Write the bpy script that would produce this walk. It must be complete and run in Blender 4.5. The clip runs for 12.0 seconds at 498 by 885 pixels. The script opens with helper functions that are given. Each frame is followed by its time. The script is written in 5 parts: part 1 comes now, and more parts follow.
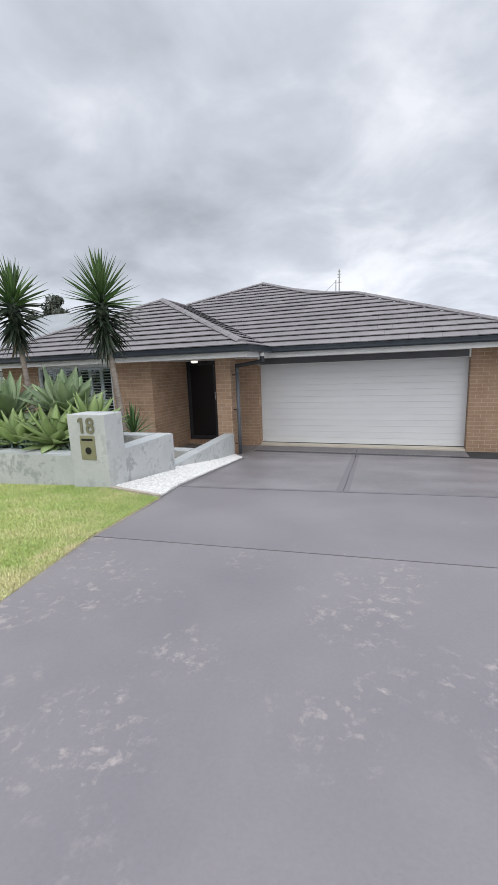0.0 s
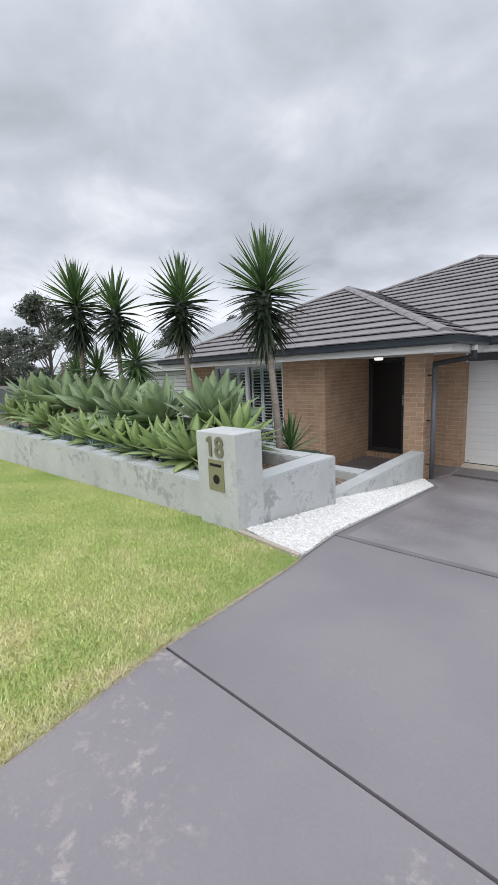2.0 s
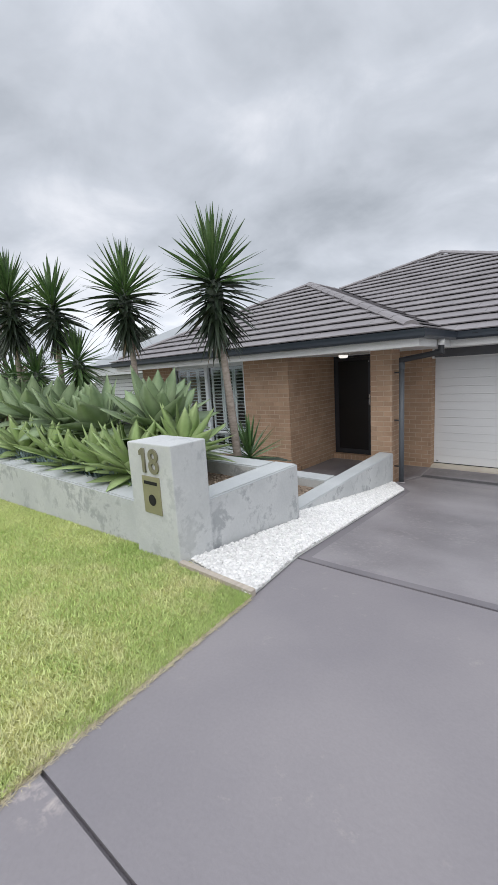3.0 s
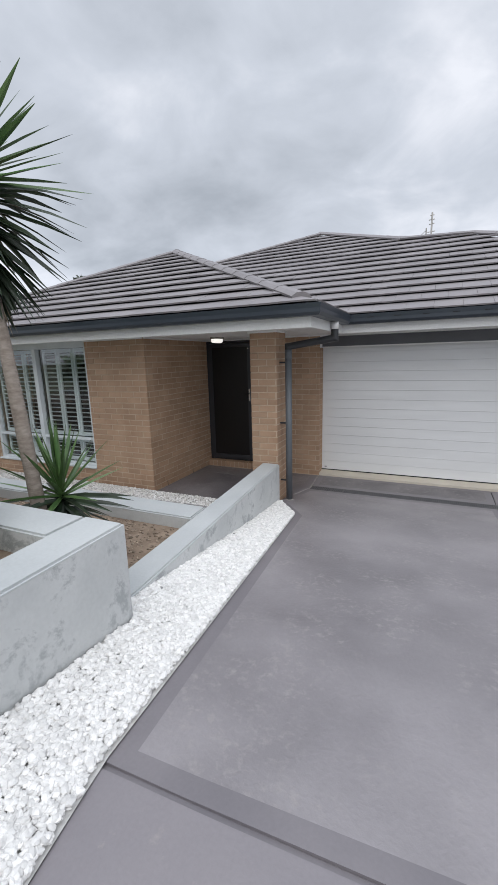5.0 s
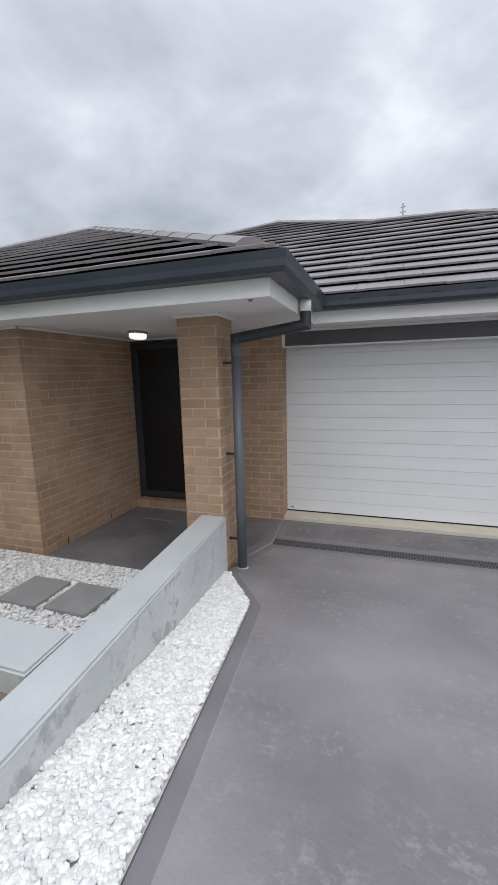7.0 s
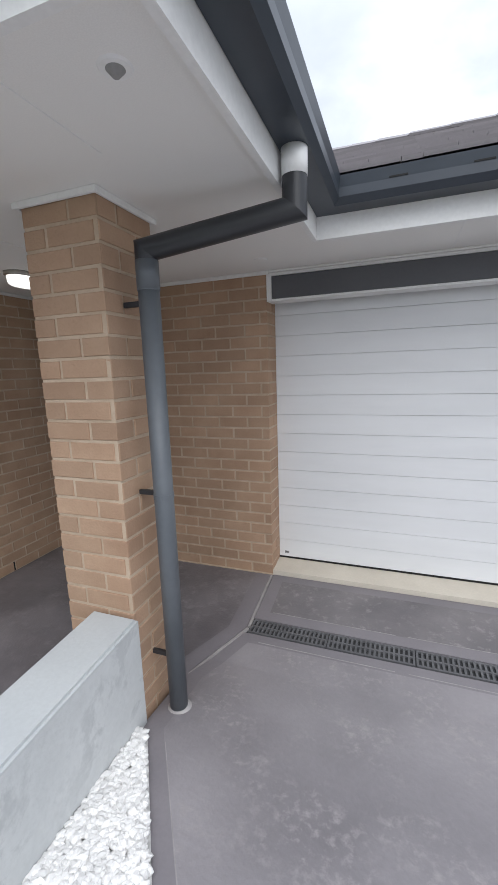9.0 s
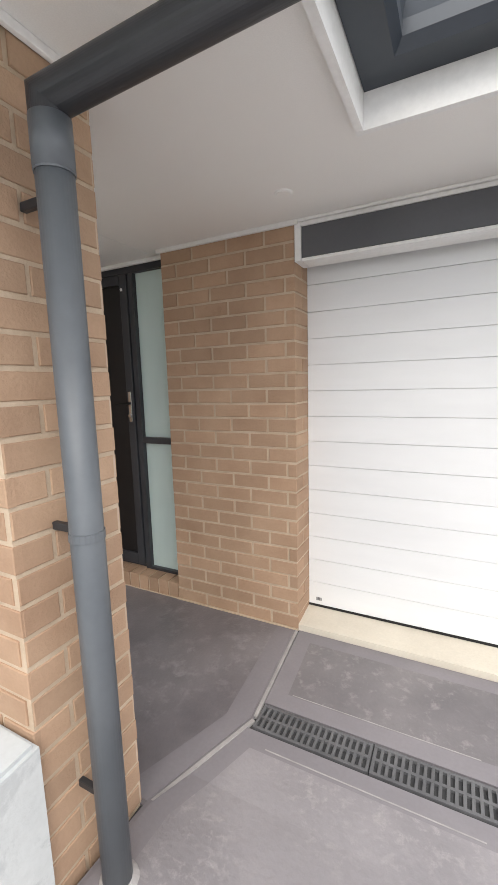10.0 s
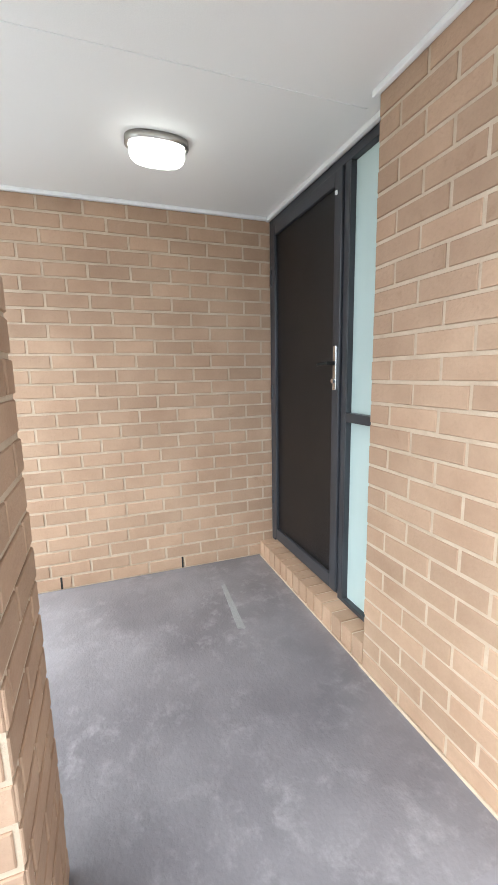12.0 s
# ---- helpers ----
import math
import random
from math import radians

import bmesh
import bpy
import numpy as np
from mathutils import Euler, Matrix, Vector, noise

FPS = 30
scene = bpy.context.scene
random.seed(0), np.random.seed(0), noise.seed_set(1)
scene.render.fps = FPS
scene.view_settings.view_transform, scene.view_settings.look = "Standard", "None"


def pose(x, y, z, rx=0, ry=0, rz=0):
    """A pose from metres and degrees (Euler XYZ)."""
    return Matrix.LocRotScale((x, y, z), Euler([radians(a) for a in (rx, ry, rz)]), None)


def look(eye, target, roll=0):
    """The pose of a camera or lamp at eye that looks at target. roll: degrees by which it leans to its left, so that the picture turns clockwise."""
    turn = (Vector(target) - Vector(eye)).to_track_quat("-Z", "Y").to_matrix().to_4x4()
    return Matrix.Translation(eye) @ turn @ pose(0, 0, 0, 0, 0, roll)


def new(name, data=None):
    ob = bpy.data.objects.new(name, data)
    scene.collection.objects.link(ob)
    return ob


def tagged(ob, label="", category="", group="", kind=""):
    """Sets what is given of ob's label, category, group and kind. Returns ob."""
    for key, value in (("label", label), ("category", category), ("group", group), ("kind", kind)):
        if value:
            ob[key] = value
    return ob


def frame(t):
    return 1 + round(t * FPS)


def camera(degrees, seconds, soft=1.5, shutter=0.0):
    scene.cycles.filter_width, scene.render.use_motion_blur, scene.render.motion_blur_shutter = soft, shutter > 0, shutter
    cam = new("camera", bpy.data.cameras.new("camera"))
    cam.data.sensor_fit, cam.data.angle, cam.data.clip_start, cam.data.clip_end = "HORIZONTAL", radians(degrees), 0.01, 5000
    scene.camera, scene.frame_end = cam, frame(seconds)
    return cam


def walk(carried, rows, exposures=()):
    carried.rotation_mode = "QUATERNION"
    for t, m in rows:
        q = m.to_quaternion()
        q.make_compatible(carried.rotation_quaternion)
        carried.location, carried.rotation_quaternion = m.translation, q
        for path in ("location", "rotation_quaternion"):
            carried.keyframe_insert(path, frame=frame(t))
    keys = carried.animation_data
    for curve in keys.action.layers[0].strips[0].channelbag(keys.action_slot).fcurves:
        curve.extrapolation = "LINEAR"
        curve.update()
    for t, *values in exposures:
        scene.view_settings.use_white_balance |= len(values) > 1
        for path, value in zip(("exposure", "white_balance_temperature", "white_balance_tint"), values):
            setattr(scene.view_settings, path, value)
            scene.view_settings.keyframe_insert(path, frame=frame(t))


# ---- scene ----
cam = camera(63.3, 12.0)
PATH = [
    (0, (3.33, -10.238, 2.07), (2.668, -8.386, 1.708), -2.2),
    (0.5, (3.24, -9.817, 2.137), (2.432, -8.027, 1.76), -2.3),
    (1, (3.095, -9.4, 2.152), (2.116, -7.696, 1.779), -2.6),
    (1.5, (2.908, -9.025, 2.12), (1.708, -7.464, 1.77), -2.7),
    (2, (2.746, -8.785, 2.128), (1.339, -7.406, 1.784), -2.5),
    (2.5, (2.564, -8.539, 2.11), (1.141, -7.179, 1.757), -2.7),
    (3, (2.486, -8.227, 2.079), (1.183, -6.749, 1.738), -3.5),
    (3.5, (2.305, -7.845, 2.116), (1.165, -6.245, 1.743), -2.6),
    (5.5, (1.562, -6.115, 1.97), (0.811, -4.305, 1.571), -1.6),
    (6, (1.446, -5.69, 1.967), (0.744, -3.857, 1.585), -1.4),
    (6.5, (1.318, -5.24, 1.922), (0.646, -3.39, 1.565), -1.6),
    (7, (1.194, -4.764, 1.828), (0.556, -2.898, 1.495), -1.5),
    (9, (0.92, -2.919, 1.656), (0.233, -1.075, 1.297), -1.9),
    (9.5, (0.897, -2.532, 1.616), (0.108, -0.726, 1.276), -1.9),
    (10, (0.798, -2.149, 1.495), (-0.102, -0.386, 1.205), -1.6),
    (10.5, (0.717, -1.807, 1.407), (-0.357, -0.132, 1.196), -1.2),
    (11, (0.641, -1.46, 1.378), (-0.646, 0.054, 1.153), -0.1),
    (11.5, (0.539, -1.211, 1.34), (-1.038, -0.028, 1.005), -0.5),
    (12, (0.494, -1.034, 1.329), (-1.36, -0.362, 0.994), -1.1),
]
walk(cam, [(t, look(eye, target, roll)) for t, eye, target, roll in PATH],
     exposures=[(0, 0.15, 6480, 10), (3.5, 0.15, 6500, 10), (5.5, 0.15, 6420, 10), (7, 0.2, 6420, 10), (9, 0.7, 6300, 10), (9.5, 1.05, 6500, 10), (10, 1.45, 6850, 10), (10.5, 1.8, 6800, 10),
                (11, 2.1, 6750, 10), (11.5, 2.45, 6450, 8), (12, 2.68, 6100, 4)])

# ---- world and light ----
world = bpy.data.worlds.new("overcast")
scene.world = world
world.use_nodes = True
wn, wl = world.node_tree.nodes, world.node_tree.links
wn.clear()
w_out = wn.new("ShaderNodeOutputWorld")
w_sky = wn.new("ShaderNodeTexSky")
w_sky.sky_type = "NISHITA"
w_sky.sun_disc = False
w_sky.sun_elevation, w_sky.sun_rotation = radians(46.5), radians(150)
w_tc = wn.new("ShaderNodeTexCoord")
w_sep = wn.new("ShaderNodeSeparateXYZ")
wl.new(w_tc.outputs["Generated"], w_sep.inputs[0])


def w_math(op, a, b=None):
    n = wn.new("ShaderNodeMath")
    n.operation = op
    for i, v in enumerate((a, b)):
        if v is None:
            continue
        if isinstance(v, (int, float)):
            n.inputs[i].default_value = v
        else:
            wl.new(v, n.inputs[i])
    return n.outputs[0]


# cloud deck: the direction is laid onto a flat layer overhead
w_h = w_math("ADD", w_math("ABSOLUTE", w_sep.outputs[2]), 0.30)
w_flat = wn.new("ShaderNodeCombineXYZ")
wl.new(w_math("DIVIDE", w_sep.outputs[0], w_h), w_flat.inputs[0])
wl.new(w_math("DIVIDE", w_sep.outputs[1], w_h), w_flat.inputs[1])


def w_noise(scale, detail, rough, distortion, shift):
    m = wn.new("ShaderNodeMapping")
    m.inputs["Location"].default_value = shift
    wl.new(w_flat.outputs[0], m.inputs["Vector"])
    n = wn.new("ShaderNodeTexNoise")
    wl.new(m.outputs[0], n.inputs["Vector"])
    n.inputs["Scale"].default_value, n.inputs["Detail"].default_value = scale, detail
    n.inputs["Roughness"].default_value, n.inputs["Distortion"].default_value = rough, distortion
    return n.outputs["Fac"]


w_cloud = w_math("ADD", w_math("MULTIPLY", w_noise(1.15, 6, 0.5, 0.3, (3.1, 1.7, 0)), 0.62), w_math("MULTIPLY", w_noise(3.0, 7, 0.55, 0.4, (0.4, 5.2, 0)), 0.38))
w_ramp = wn.new("ShaderNodeValToRGB")
el = w_ramp.color_ramp.elements
el[0].position, el[0].color = 0.33, (0.465, 0.505, 0.565, 1)
el[1].position, el[1].color = 0.62, (0.965, 0.99, 1.06, 1)
mid = w_ramp.color_ramp.elements.new(0.5)
mid.color = (0.695, 0.74, 0.82, 1)
wl.new(w_cloud, w_ramp.inputs[0])
b_sky = wn.new("ShaderNodeBackground")
b_sky.inputs[1].default_value = 0.05
wl.new(w_sky.outputs[0], b_sky.inputs[0])
b_cloud = wn.new("ShaderNodeBackground")
# an overcast sky is brightest overhead
w_zen = wn.new("ShaderNodeMapRange")
w_zen.interpolation_type = "SMOOTHSTEP"
for key, v in (("From Min", 0.55), ("From Max", 1.0), ("To Min", 0.86), ("To Max", 2.0)):
    w_zen.inputs[key].default_value = v
wl.new(w_sep.outputs[2], w_zen.inputs["Value"])
w_hor = wn.new("ShaderNodeMapRange")
w_hor.interpolation_type = "SMOOTHSTEP"
for key, v in (("From Min", 0.02), ("From Max", 0.30), ("To Min", 1.28), ("To Max", 1.0)):
    w_hor.inputs[key].default_value = v
wl.new(w_sep.outputs[2], w_hor.inputs["Value"])
wl.new(w_math("MULTIPLY", w_zen.outputs[0], w_hor.outputs[0]), b_cloud.inputs[1])
wl.new(w_ramp.outputs[0], b_cloud.inputs[0])
w_add = wn.new("ShaderNodeMixShader")
w_add.inputs[0].default_value = 0.94
wl.new(b_sky.outputs[0], w_add.inputs[1])
wl.new(b_cloud.outputs[0], w_add.inputs[2])
wl.new(w_add.outputs[0], w_out.inputs[0])

sun = new("sun", bpy.data.lights.new("sun", "SUN"))
sun.data.energy, sun.data.angle, sun.data.color = 1.15, radians(60), (1.0, 0.97, 0.93)
sun.matrix_world = look((8, -14, 17), (0, 0, 0))


# ---- materials ----
def mat(name, dark, light, scale=4.0, rough=0.7, bump=0.2, fine=60.0, metal=0.0, vary=0.0, island=0.0, spec=0.5, speck=None, stretch=(1, 1, 1), patch=None, mask=(0.42, 0.62)):
    m = bpy.data.materials.new(name)
    m.use_nodes = True
    n, k = m.node_tree.nodes, m.node_tree.links
    p = n["Principled BSDF"]
    p.inputs["Metallic"].default_value = metal
    p.inputs["Specular IOR Level"].default_value = spec
    tc = n.new("ShaderNodeTexCoord")
    mp = n.new("ShaderNodeMapping")
    mp.inputs["Scale"].default_value = stretch
    geo = n.new("ShaderNodeNewGeometry")
    k.new(geo.outputs["Position"], mp.inputs["Vector"])

    def noise_tex(s, d=4, r=0.55, dist=0.0):
        t = n.new("ShaderNodeTexNoise")
        t.inputs["Scale"].default_value, t.inputs["Detail"].default_value = s, d
        t.inputs["Roughness"].default_value, t.inputs["Distortion"].default_value = r, dist
        k.new(mp.outputs[0], t.inputs["Vector"])
        return t.outputs["Fac"]

    def ramp(fac, a, b):
        r = n.new("ShaderNodeMapRange")
        r.inputs["From Min"].default_value, r.inputs["From Max"].default_value = a, b
        k.new(fac, r.inputs["Value"])
        return r.outputs[0]

    def mix(fac, a, b):
        x = n.new("ShaderNodeMix")
        x.data_type = "RGBA"
        for sock, v in ((x.inputs[0], fac), (x.inputs[6], a), (x.inputs[7], b)):
            if isinstance(v, tuple):
                sock.default_value = (*v, 1) if len(v) == 3 else v
            elif isinstance(v, (int, float)):
                sock.default_value = v
            else:
                k.new(v, sock)
        return x.outputs[2]

    big, small = noise_tex(scale), noise_tex(fine, 3)
    col = mix(ramp(big, 0.3, 0.7), dark, light)
    if patch:
        pc, ps, lo, hi = patch
        f = n.new("ShaderNodeMath")
        f.operation = "MULTIPLY"
        k.new(ramp(noise_tex(ps, 9, 0.7, 0.25), lo, hi), f.inputs[0])
        k.new(ramp(noise_tex(ps * 0.13, 3), *mask), f.inputs[1])
        col = mix(f.outputs[0], col, pc)
    if speck:
        col = mix(ramp(small, 0.62, 0.72), col, speck)
    hsv = n.new("ShaderNodeHueSaturation")
    k.new(col, hsv.inputs["Color"])
    amt = n.new("ShaderNodeMapRange")
    amt.inputs["To Min"].default_value, amt.inputs["To Max"].default_value = 0.92, 1.08
    k.new(small, amt.inputs["Value"])
    val = amt.outputs[0]
    for on, sock in ((vary, "vary"), (island, "island")):
        if on:
            src = n.new("ShaderNodeObjectInfo").outputs["Random"] if sock == "vary" else geo.outputs["Random Per Island"]
            r = n.new("ShaderNodeMapRange")
            r.inputs["To Min"].default_value, r.inputs["To Max"].default_value = 1 - on, 1 + on
            k.new(src, r.inputs["Value"])
            mu = n.new("ShaderNodeMath")
            mu.operation = "MULTIPLY"
            k.new(val, mu.inputs[0])
            k.new(r.outputs[0], mu.inputs[1])
            val = mu.outputs[0]
    k.new(val, hsv.inputs["Value"])
    k.new(hsv.outputs[0], p.inputs["Base Color"])
    rr = n.new("ShaderNodeMapRange")
    rr.inputs["To Min"].default_value, rr.inputs["To Max"].default_value = max(rough - 0.1, 0.02), min(rough + 0.1, 1)
    k.new(big, rr.inputs["Value"])
    k.new(rr.outputs[0], p.inputs["Roughness"])
    if bump:
        b = n.new("ShaderNodeBump")
        b.inputs["Strength"].default_value, b.inputs["Distance"].default_value = bump, 0.006
        k.new(small, b.inputs["Height"])
        k.new(b.outputs[0], p.inputs["Normal"])
    return m


M = {}
M["brick"] = mat("tan_brick", (0.340, 0.214, 0.138), (0.445, 0.302, 0.203), 3.0, 0.85, 0.4, 90, vary=0.10, patch=((0.30, 0.18, 0.11), 9.0, 0.60, 0.72))
M["mortar"] = mat("cream_mortar", (0.44, 0.335, 0.24), (0.55, 0.44, 0.33), 8.0, 0.95, 0.4, 120)
M["drive"] = mat("grey_sealed_concrete", (0.215, 0.20, 0.217), (0.285, 0.263, 0.273), 0.8, 0.48, 0.2, 70, patch=((0.38, 0.34, 0.33), 12.0, 0.60, 0.75))
M["drive_worn"] = mat("scuffed_grey_concrete", (0.22, 0.205, 0.22), (0.29, 0.266, 0.275), 0.8, 0.5, 0.2, 70, patch=((0.46, 0.405, 0.385), 15.0, 0.53, 0.70), mask=(0.48, 0.58))
M["drive_mottled"] = mat("mottled_dark_grey_concrete", (0.165, 0.154, 0.163), (0.30, 0.281, 0.292), 1.0, 0.46, 0.5, 45, patch=((0.315, 0.292, 0.293), 23.0, 0.50, 0.68), mask=(0.42, 0.58))
# driveway concrete with the eave's shade put into its colour
M["drive_eave_shade"] = mat("eave_shaded_apron_concrete", (0.115, 0.106, 0.114), (0.20, 0.185, 0.19), 2.2, 0.5, 0.4, 60, patch=((0.26, 0.24, 0.24), 15.0, 0.53, 0.68), mask=(0.38, 0.55))
M["drive_edge"] = mat("dark_trowelled_concrete", (0.175, 0.163, 0.176), (0.222, 0.206, 0.218), 2.0, 0.5, 0.1, 70)
M["porch"] = mat("dark_sealed_porch_concrete", (0.115, 0.106, 0.114), (0.225, 0.21, 0.22), 1.8, 0.36, 0.3, 70, patch=((0.25, 0.235, 0.243), 11.0, 0.50, 0.68), mask=(0.36, 0.55))
M["mortar_grey"] = mat("pale_grey_mortar", (0.27, 0.255, 0.25), (0.38, 0.36, 0.35), 12.0, 0.9, 0.3, 90)
M["threshold"] = mat("pale_cream_concrete", (0.55, 0.50, 0.42), (0.64, 0.59, 0.50), 3.0, 0.85, 0.2, 80)
M["render"] = mat("pale_grey_rendered_wall", (0.49, 0.505, 0.505), (0.60, 0.61, 0.605), 2.5, 0.85, 0.35, 45, patch=((0.37, 0.385, 0.39), 5.0, 0.52, 0.60), mask=(0.36, 0.56))
M["cap"] = mat("smooth_grey_wall_cap", (0.45, 0.47, 0.475), (0.53, 0.55, 0.55), 1.8, 0.75, 0.12, 60)
M["pebble"] = mat("white_pebble", (0.68, 0.67, 0.655), (0.80, 0.79, 0.77), 30.0, 0.7, 0.1, 120, island=0.16)
M["gravel_base"] = mat("white_gravel_bed", (0.48, 0.475, 0.46), (0.62, 0.61, 0.59), 40.0, 0.9, 0.8, 60)
M["soil"] = mat("brown_garden_soil", (0.17, 0.12, 0.085), (0.32, 0.245, 0.18), 7.0, 1.0, 1.0, 50)
M["mulch"] = mat("brown_bark_chip", (0.13, 0.095, 0.07), (0.40, 0.32, 0.245), 20.0, 0.95, 0.3, 80, island=0.35)
M["lawn"] = mat("lawn_soil_and_thatch", (0.36, 0.39, 0.13), (0.50, 0.48, 0.21), 2.0, 0.95, 0.6, 60)
M["blade"] = mat("grass_blade", (0.40, 0.53, 0.17), (0.64, 0.69, 0.31), 1.3, 0.6, 0.0, 30, island=0.24, spec=0.3, patch=((0.76, 0.70, 0.43), 2.6, 0.46, 0.64))
M["straw"] = mat("dry_straw", (0.46, 0.40, 0.26), (0.64, 0.58, 0.42), 6.0, 0.9, 0.0, 30, island=0.2)
M["ground"] = mat("far_ground", (0.10, 0.12, 0.06), (0.20, 0.19, 0.12), 0.2, 0.95, 0.2, 5)
M["tile"] = mat("grey_concrete_roof_tile", (0.215, 0.20, 0.207), (0.28, 0.261, 0.268), 1.3, 0.6, 0.2, 50, vary=0.05, island=0.05, patch=((0.33, 0.31, 0.31), 5.0, 0.56, 0.85))
# near black, so the shadow under each tile butt is partly painted
M["batten"] = mat("shadow_dark_underlay", (0.018, 0.018, 0.02), (0.03, 0.03, 0.032), 3.0, 0.9, 0.1, 40)
M["gutter"] = mat("dark_blue_grey_steel", (0.026, 0.034, 0.046), (0.036, 0.045, 0.058), 2.0, 0.35, 0.03, 30, spec=0.5)
M["pipe"] = mat("slate_grey_pipe_paint", (0.10, 0.112, 0.125), (0.13, 0.142, 0.155), 3.0, 0.42, 0.03, 40)
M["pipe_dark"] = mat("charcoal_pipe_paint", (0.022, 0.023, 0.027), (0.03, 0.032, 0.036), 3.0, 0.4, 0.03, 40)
M["white"] = mat("white_paint", (0.76, 0.76, 0.75), (0.82, 0.82, 0.81), 2.0, 0.55, 0.05, 50)
M["soffit"] = mat("off_white_soffit_sheet", (0.79, 0.78, 0.755), (0.82, 0.81, 0.785), 0.6, 0.7, 0.01, 260)
M["garage"] = mat("white_steel_panel", (0.73, 0.74, 0.745), (0.78, 0.79, 0.795), 1.2, 0.5, 0.05, 200, stretch=(1, 1, 6))
M["shutter"] = mat("pale_grey_shutter_paint", (0.60, 0.64, 0.66), (0.68, 0.72, 0.74), 3.0, 0.5, 0.03, 40)
M["beam"] = mat("charcoal_painted_lintel", (0.085, 0.088, 0.098), (0.105, 0.108, 0.118), 2.0, 0.5, 0.04, 50)
M["door_frame"] = mat("charcoal_aluminium", (0.030, 0.032, 0.038), (0.042, 0.045, 0.052), 3.0, 0.38, 0.02, 60)
M["mesh"] = mat("black_security_mesh", (0.0035, 0.0033, 0.004), (0.006, 0.0056, 0.0066), 2.0, 0.42, 0.3, 500)
M["dark"] = mat("dark_interior", (0.03, 0.03, 0.032), (0.05, 0.05, 0.052), 2.0, 0.9, 0.0, 20)
M["chrome"] = mat("brushed_chrome", (0.6, 0.6, 0.6), (0.7, 0.7, 0.7), 5.0, 0.25, 0.02, 90, metal=1.0)
M["nickel"] = mat("brushed_nickel", (0.40, 0.38, 0.35), (0.5, 0.48, 0.45), 5.0, 0.35, 0.02, 90, metal=1.0)
M["olive"] = mat("olive_bronze_plate", (0.27, 0.26, 0.16), (0.33, 0.31, 0.20), 6.0, 0.45, 0.05, 80, metal=0.2)
M["number"] = mat("bronze_number", (0.17, 0.16, 0.105), (0.22, 0.21, 0.14), 6.0, 0.5, 0.05, 80)
M["black"] = mat("black_hole_paint", (0.006, 0.006, 0.006), (0.01, 0.01, 0.01), 6.0, 0.8, 0.0, 80)
M["grate"] = mat("black_plastic_grate", (0.085, 0.085, 0.09), (0.12, 0.12, 0.125), 6.0, 0.5, 0.05, 80)
M["paver"] = mat("grey_paver", (0.24, 0.235, 0.23), (0.30, 0.295, 0.29), 5.0, 0.9, 0.3, 80)
M["timber"] = mat("weathered_timber", (0.40, 0.35, 0.29), (0.52, 0.46, 0.39), 6.0, 0.9, 0.3, 60, stretch=(8, 1, 8))
M["agave"] = mat("pale_green_agave_leaf", (0.20, 0.285, 0.15), (0.315, 0.405, 0.225), 3.5, 0.5, 0.05, 30, vary=0.16, spec=0.35)
M["agave_young"] = mat("bright_green_agave_leaf", (0.26, 0.365, 0.14), (0.40, 0.50, 0.235), 4.0, 0.5, 0.05, 30, vary=0.18, spec=0.35)
M["stem"] = mat("dry_brown_stem", (0.16, 0.10, 0.07), (0.33, 0.24, 0.17), 12.0, 0.95, 0.6, 50)
M["yucca_top"] = mat("green_yucca_leaf", (0.05, 0.11, 0.035), (0.12, 0.20, 0.07), 4.0, 0.33, 0.0, 30, island=0.35)
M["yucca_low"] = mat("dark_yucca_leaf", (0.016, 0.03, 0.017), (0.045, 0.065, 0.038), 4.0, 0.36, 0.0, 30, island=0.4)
M["yucca_dead"] = mat("dead_yucca_leaf", (0.20, 0.15, 0.10), (0.34, 0.27, 0.19), 4.0, 0.8, 0.0, 30, island=0.3)
M["bark"] = mat("pale_grey_yucca_bark", (0.21, 0.17, 0.14), (0.36, 0.31, 0.27), 14.0, 0.95, 0.9, 60, stretch=(1, 1, 2.5))
M["succulent"] = mat("blue_grey_succulent", (0.14, 0.21, 0.20), (0.25, 0.33, 0.32), 9.0, 0.6, 0.0, 30, island=0.25)
M["far_leaf"] = mat("dull_gum_leaf", (0.09, 0.105, 0.085), (0.17, 0.185, 0.15), 1.0, 0.7, 0.0, 10, island=0.3)
M["far_bark"] = mat("far_bark", (0.12, 0.10, 0.085), (0.2, 0.17, 0.15), 3.0, 0.9, 0.2, 20)
M["metal_roof"] = mat("pale_grey_steel_roof", (0.33, 0.35, 0.365), (0.40, 0.42, 0.43), 1.0, 0.5, 0.1, 20, spec=0.3)
M["siding"] = mat("pale_weatherboard", (0.55, 0.57, 0.58), (0.63, 0.65, 0.66), 2.0, 0.7, 0.1, 30)
M["slat"] = mat("brown_timber_slat", (0.13, 0.10, 0.085), (0.20, 0.155, 0.13), 6.0, 0.8, 0.2, 30)

glass = bpy.data.materials.new("window_glass")
glass.use_nodes = True
gp = glass.node_tree.nodes["Principled BSDF"]
gp.inputs["Base Color"].default_value = (0.9, 0.95, 0.95, 1)
gp.inputs["Roughness"].default_value, gp.inputs["Transmission Weight"].default_value = 0.02, 1.0
frost = bpy.data.materials.new("frosted_glass")
frost.use_nodes = True
fp = frost.node_tree.nodes["Principled BSDF"]
fn = frost.node_tree.nodes.new("ShaderNodeTexNoise")
fn.inputs["Scale"].default_value = 3.0
fr = frost.node_tree.nodes.new("ShaderNodeValToRGB")
fr.color_ramp.elements[0].color, fr.color_ramp.elements[1].color = (0.46, 0.57, 0.55, 1), (0.54, 0.65, 0.63, 1)
frost.node_tree.links.new(fn.outputs["Fac"], fr.inputs[0])
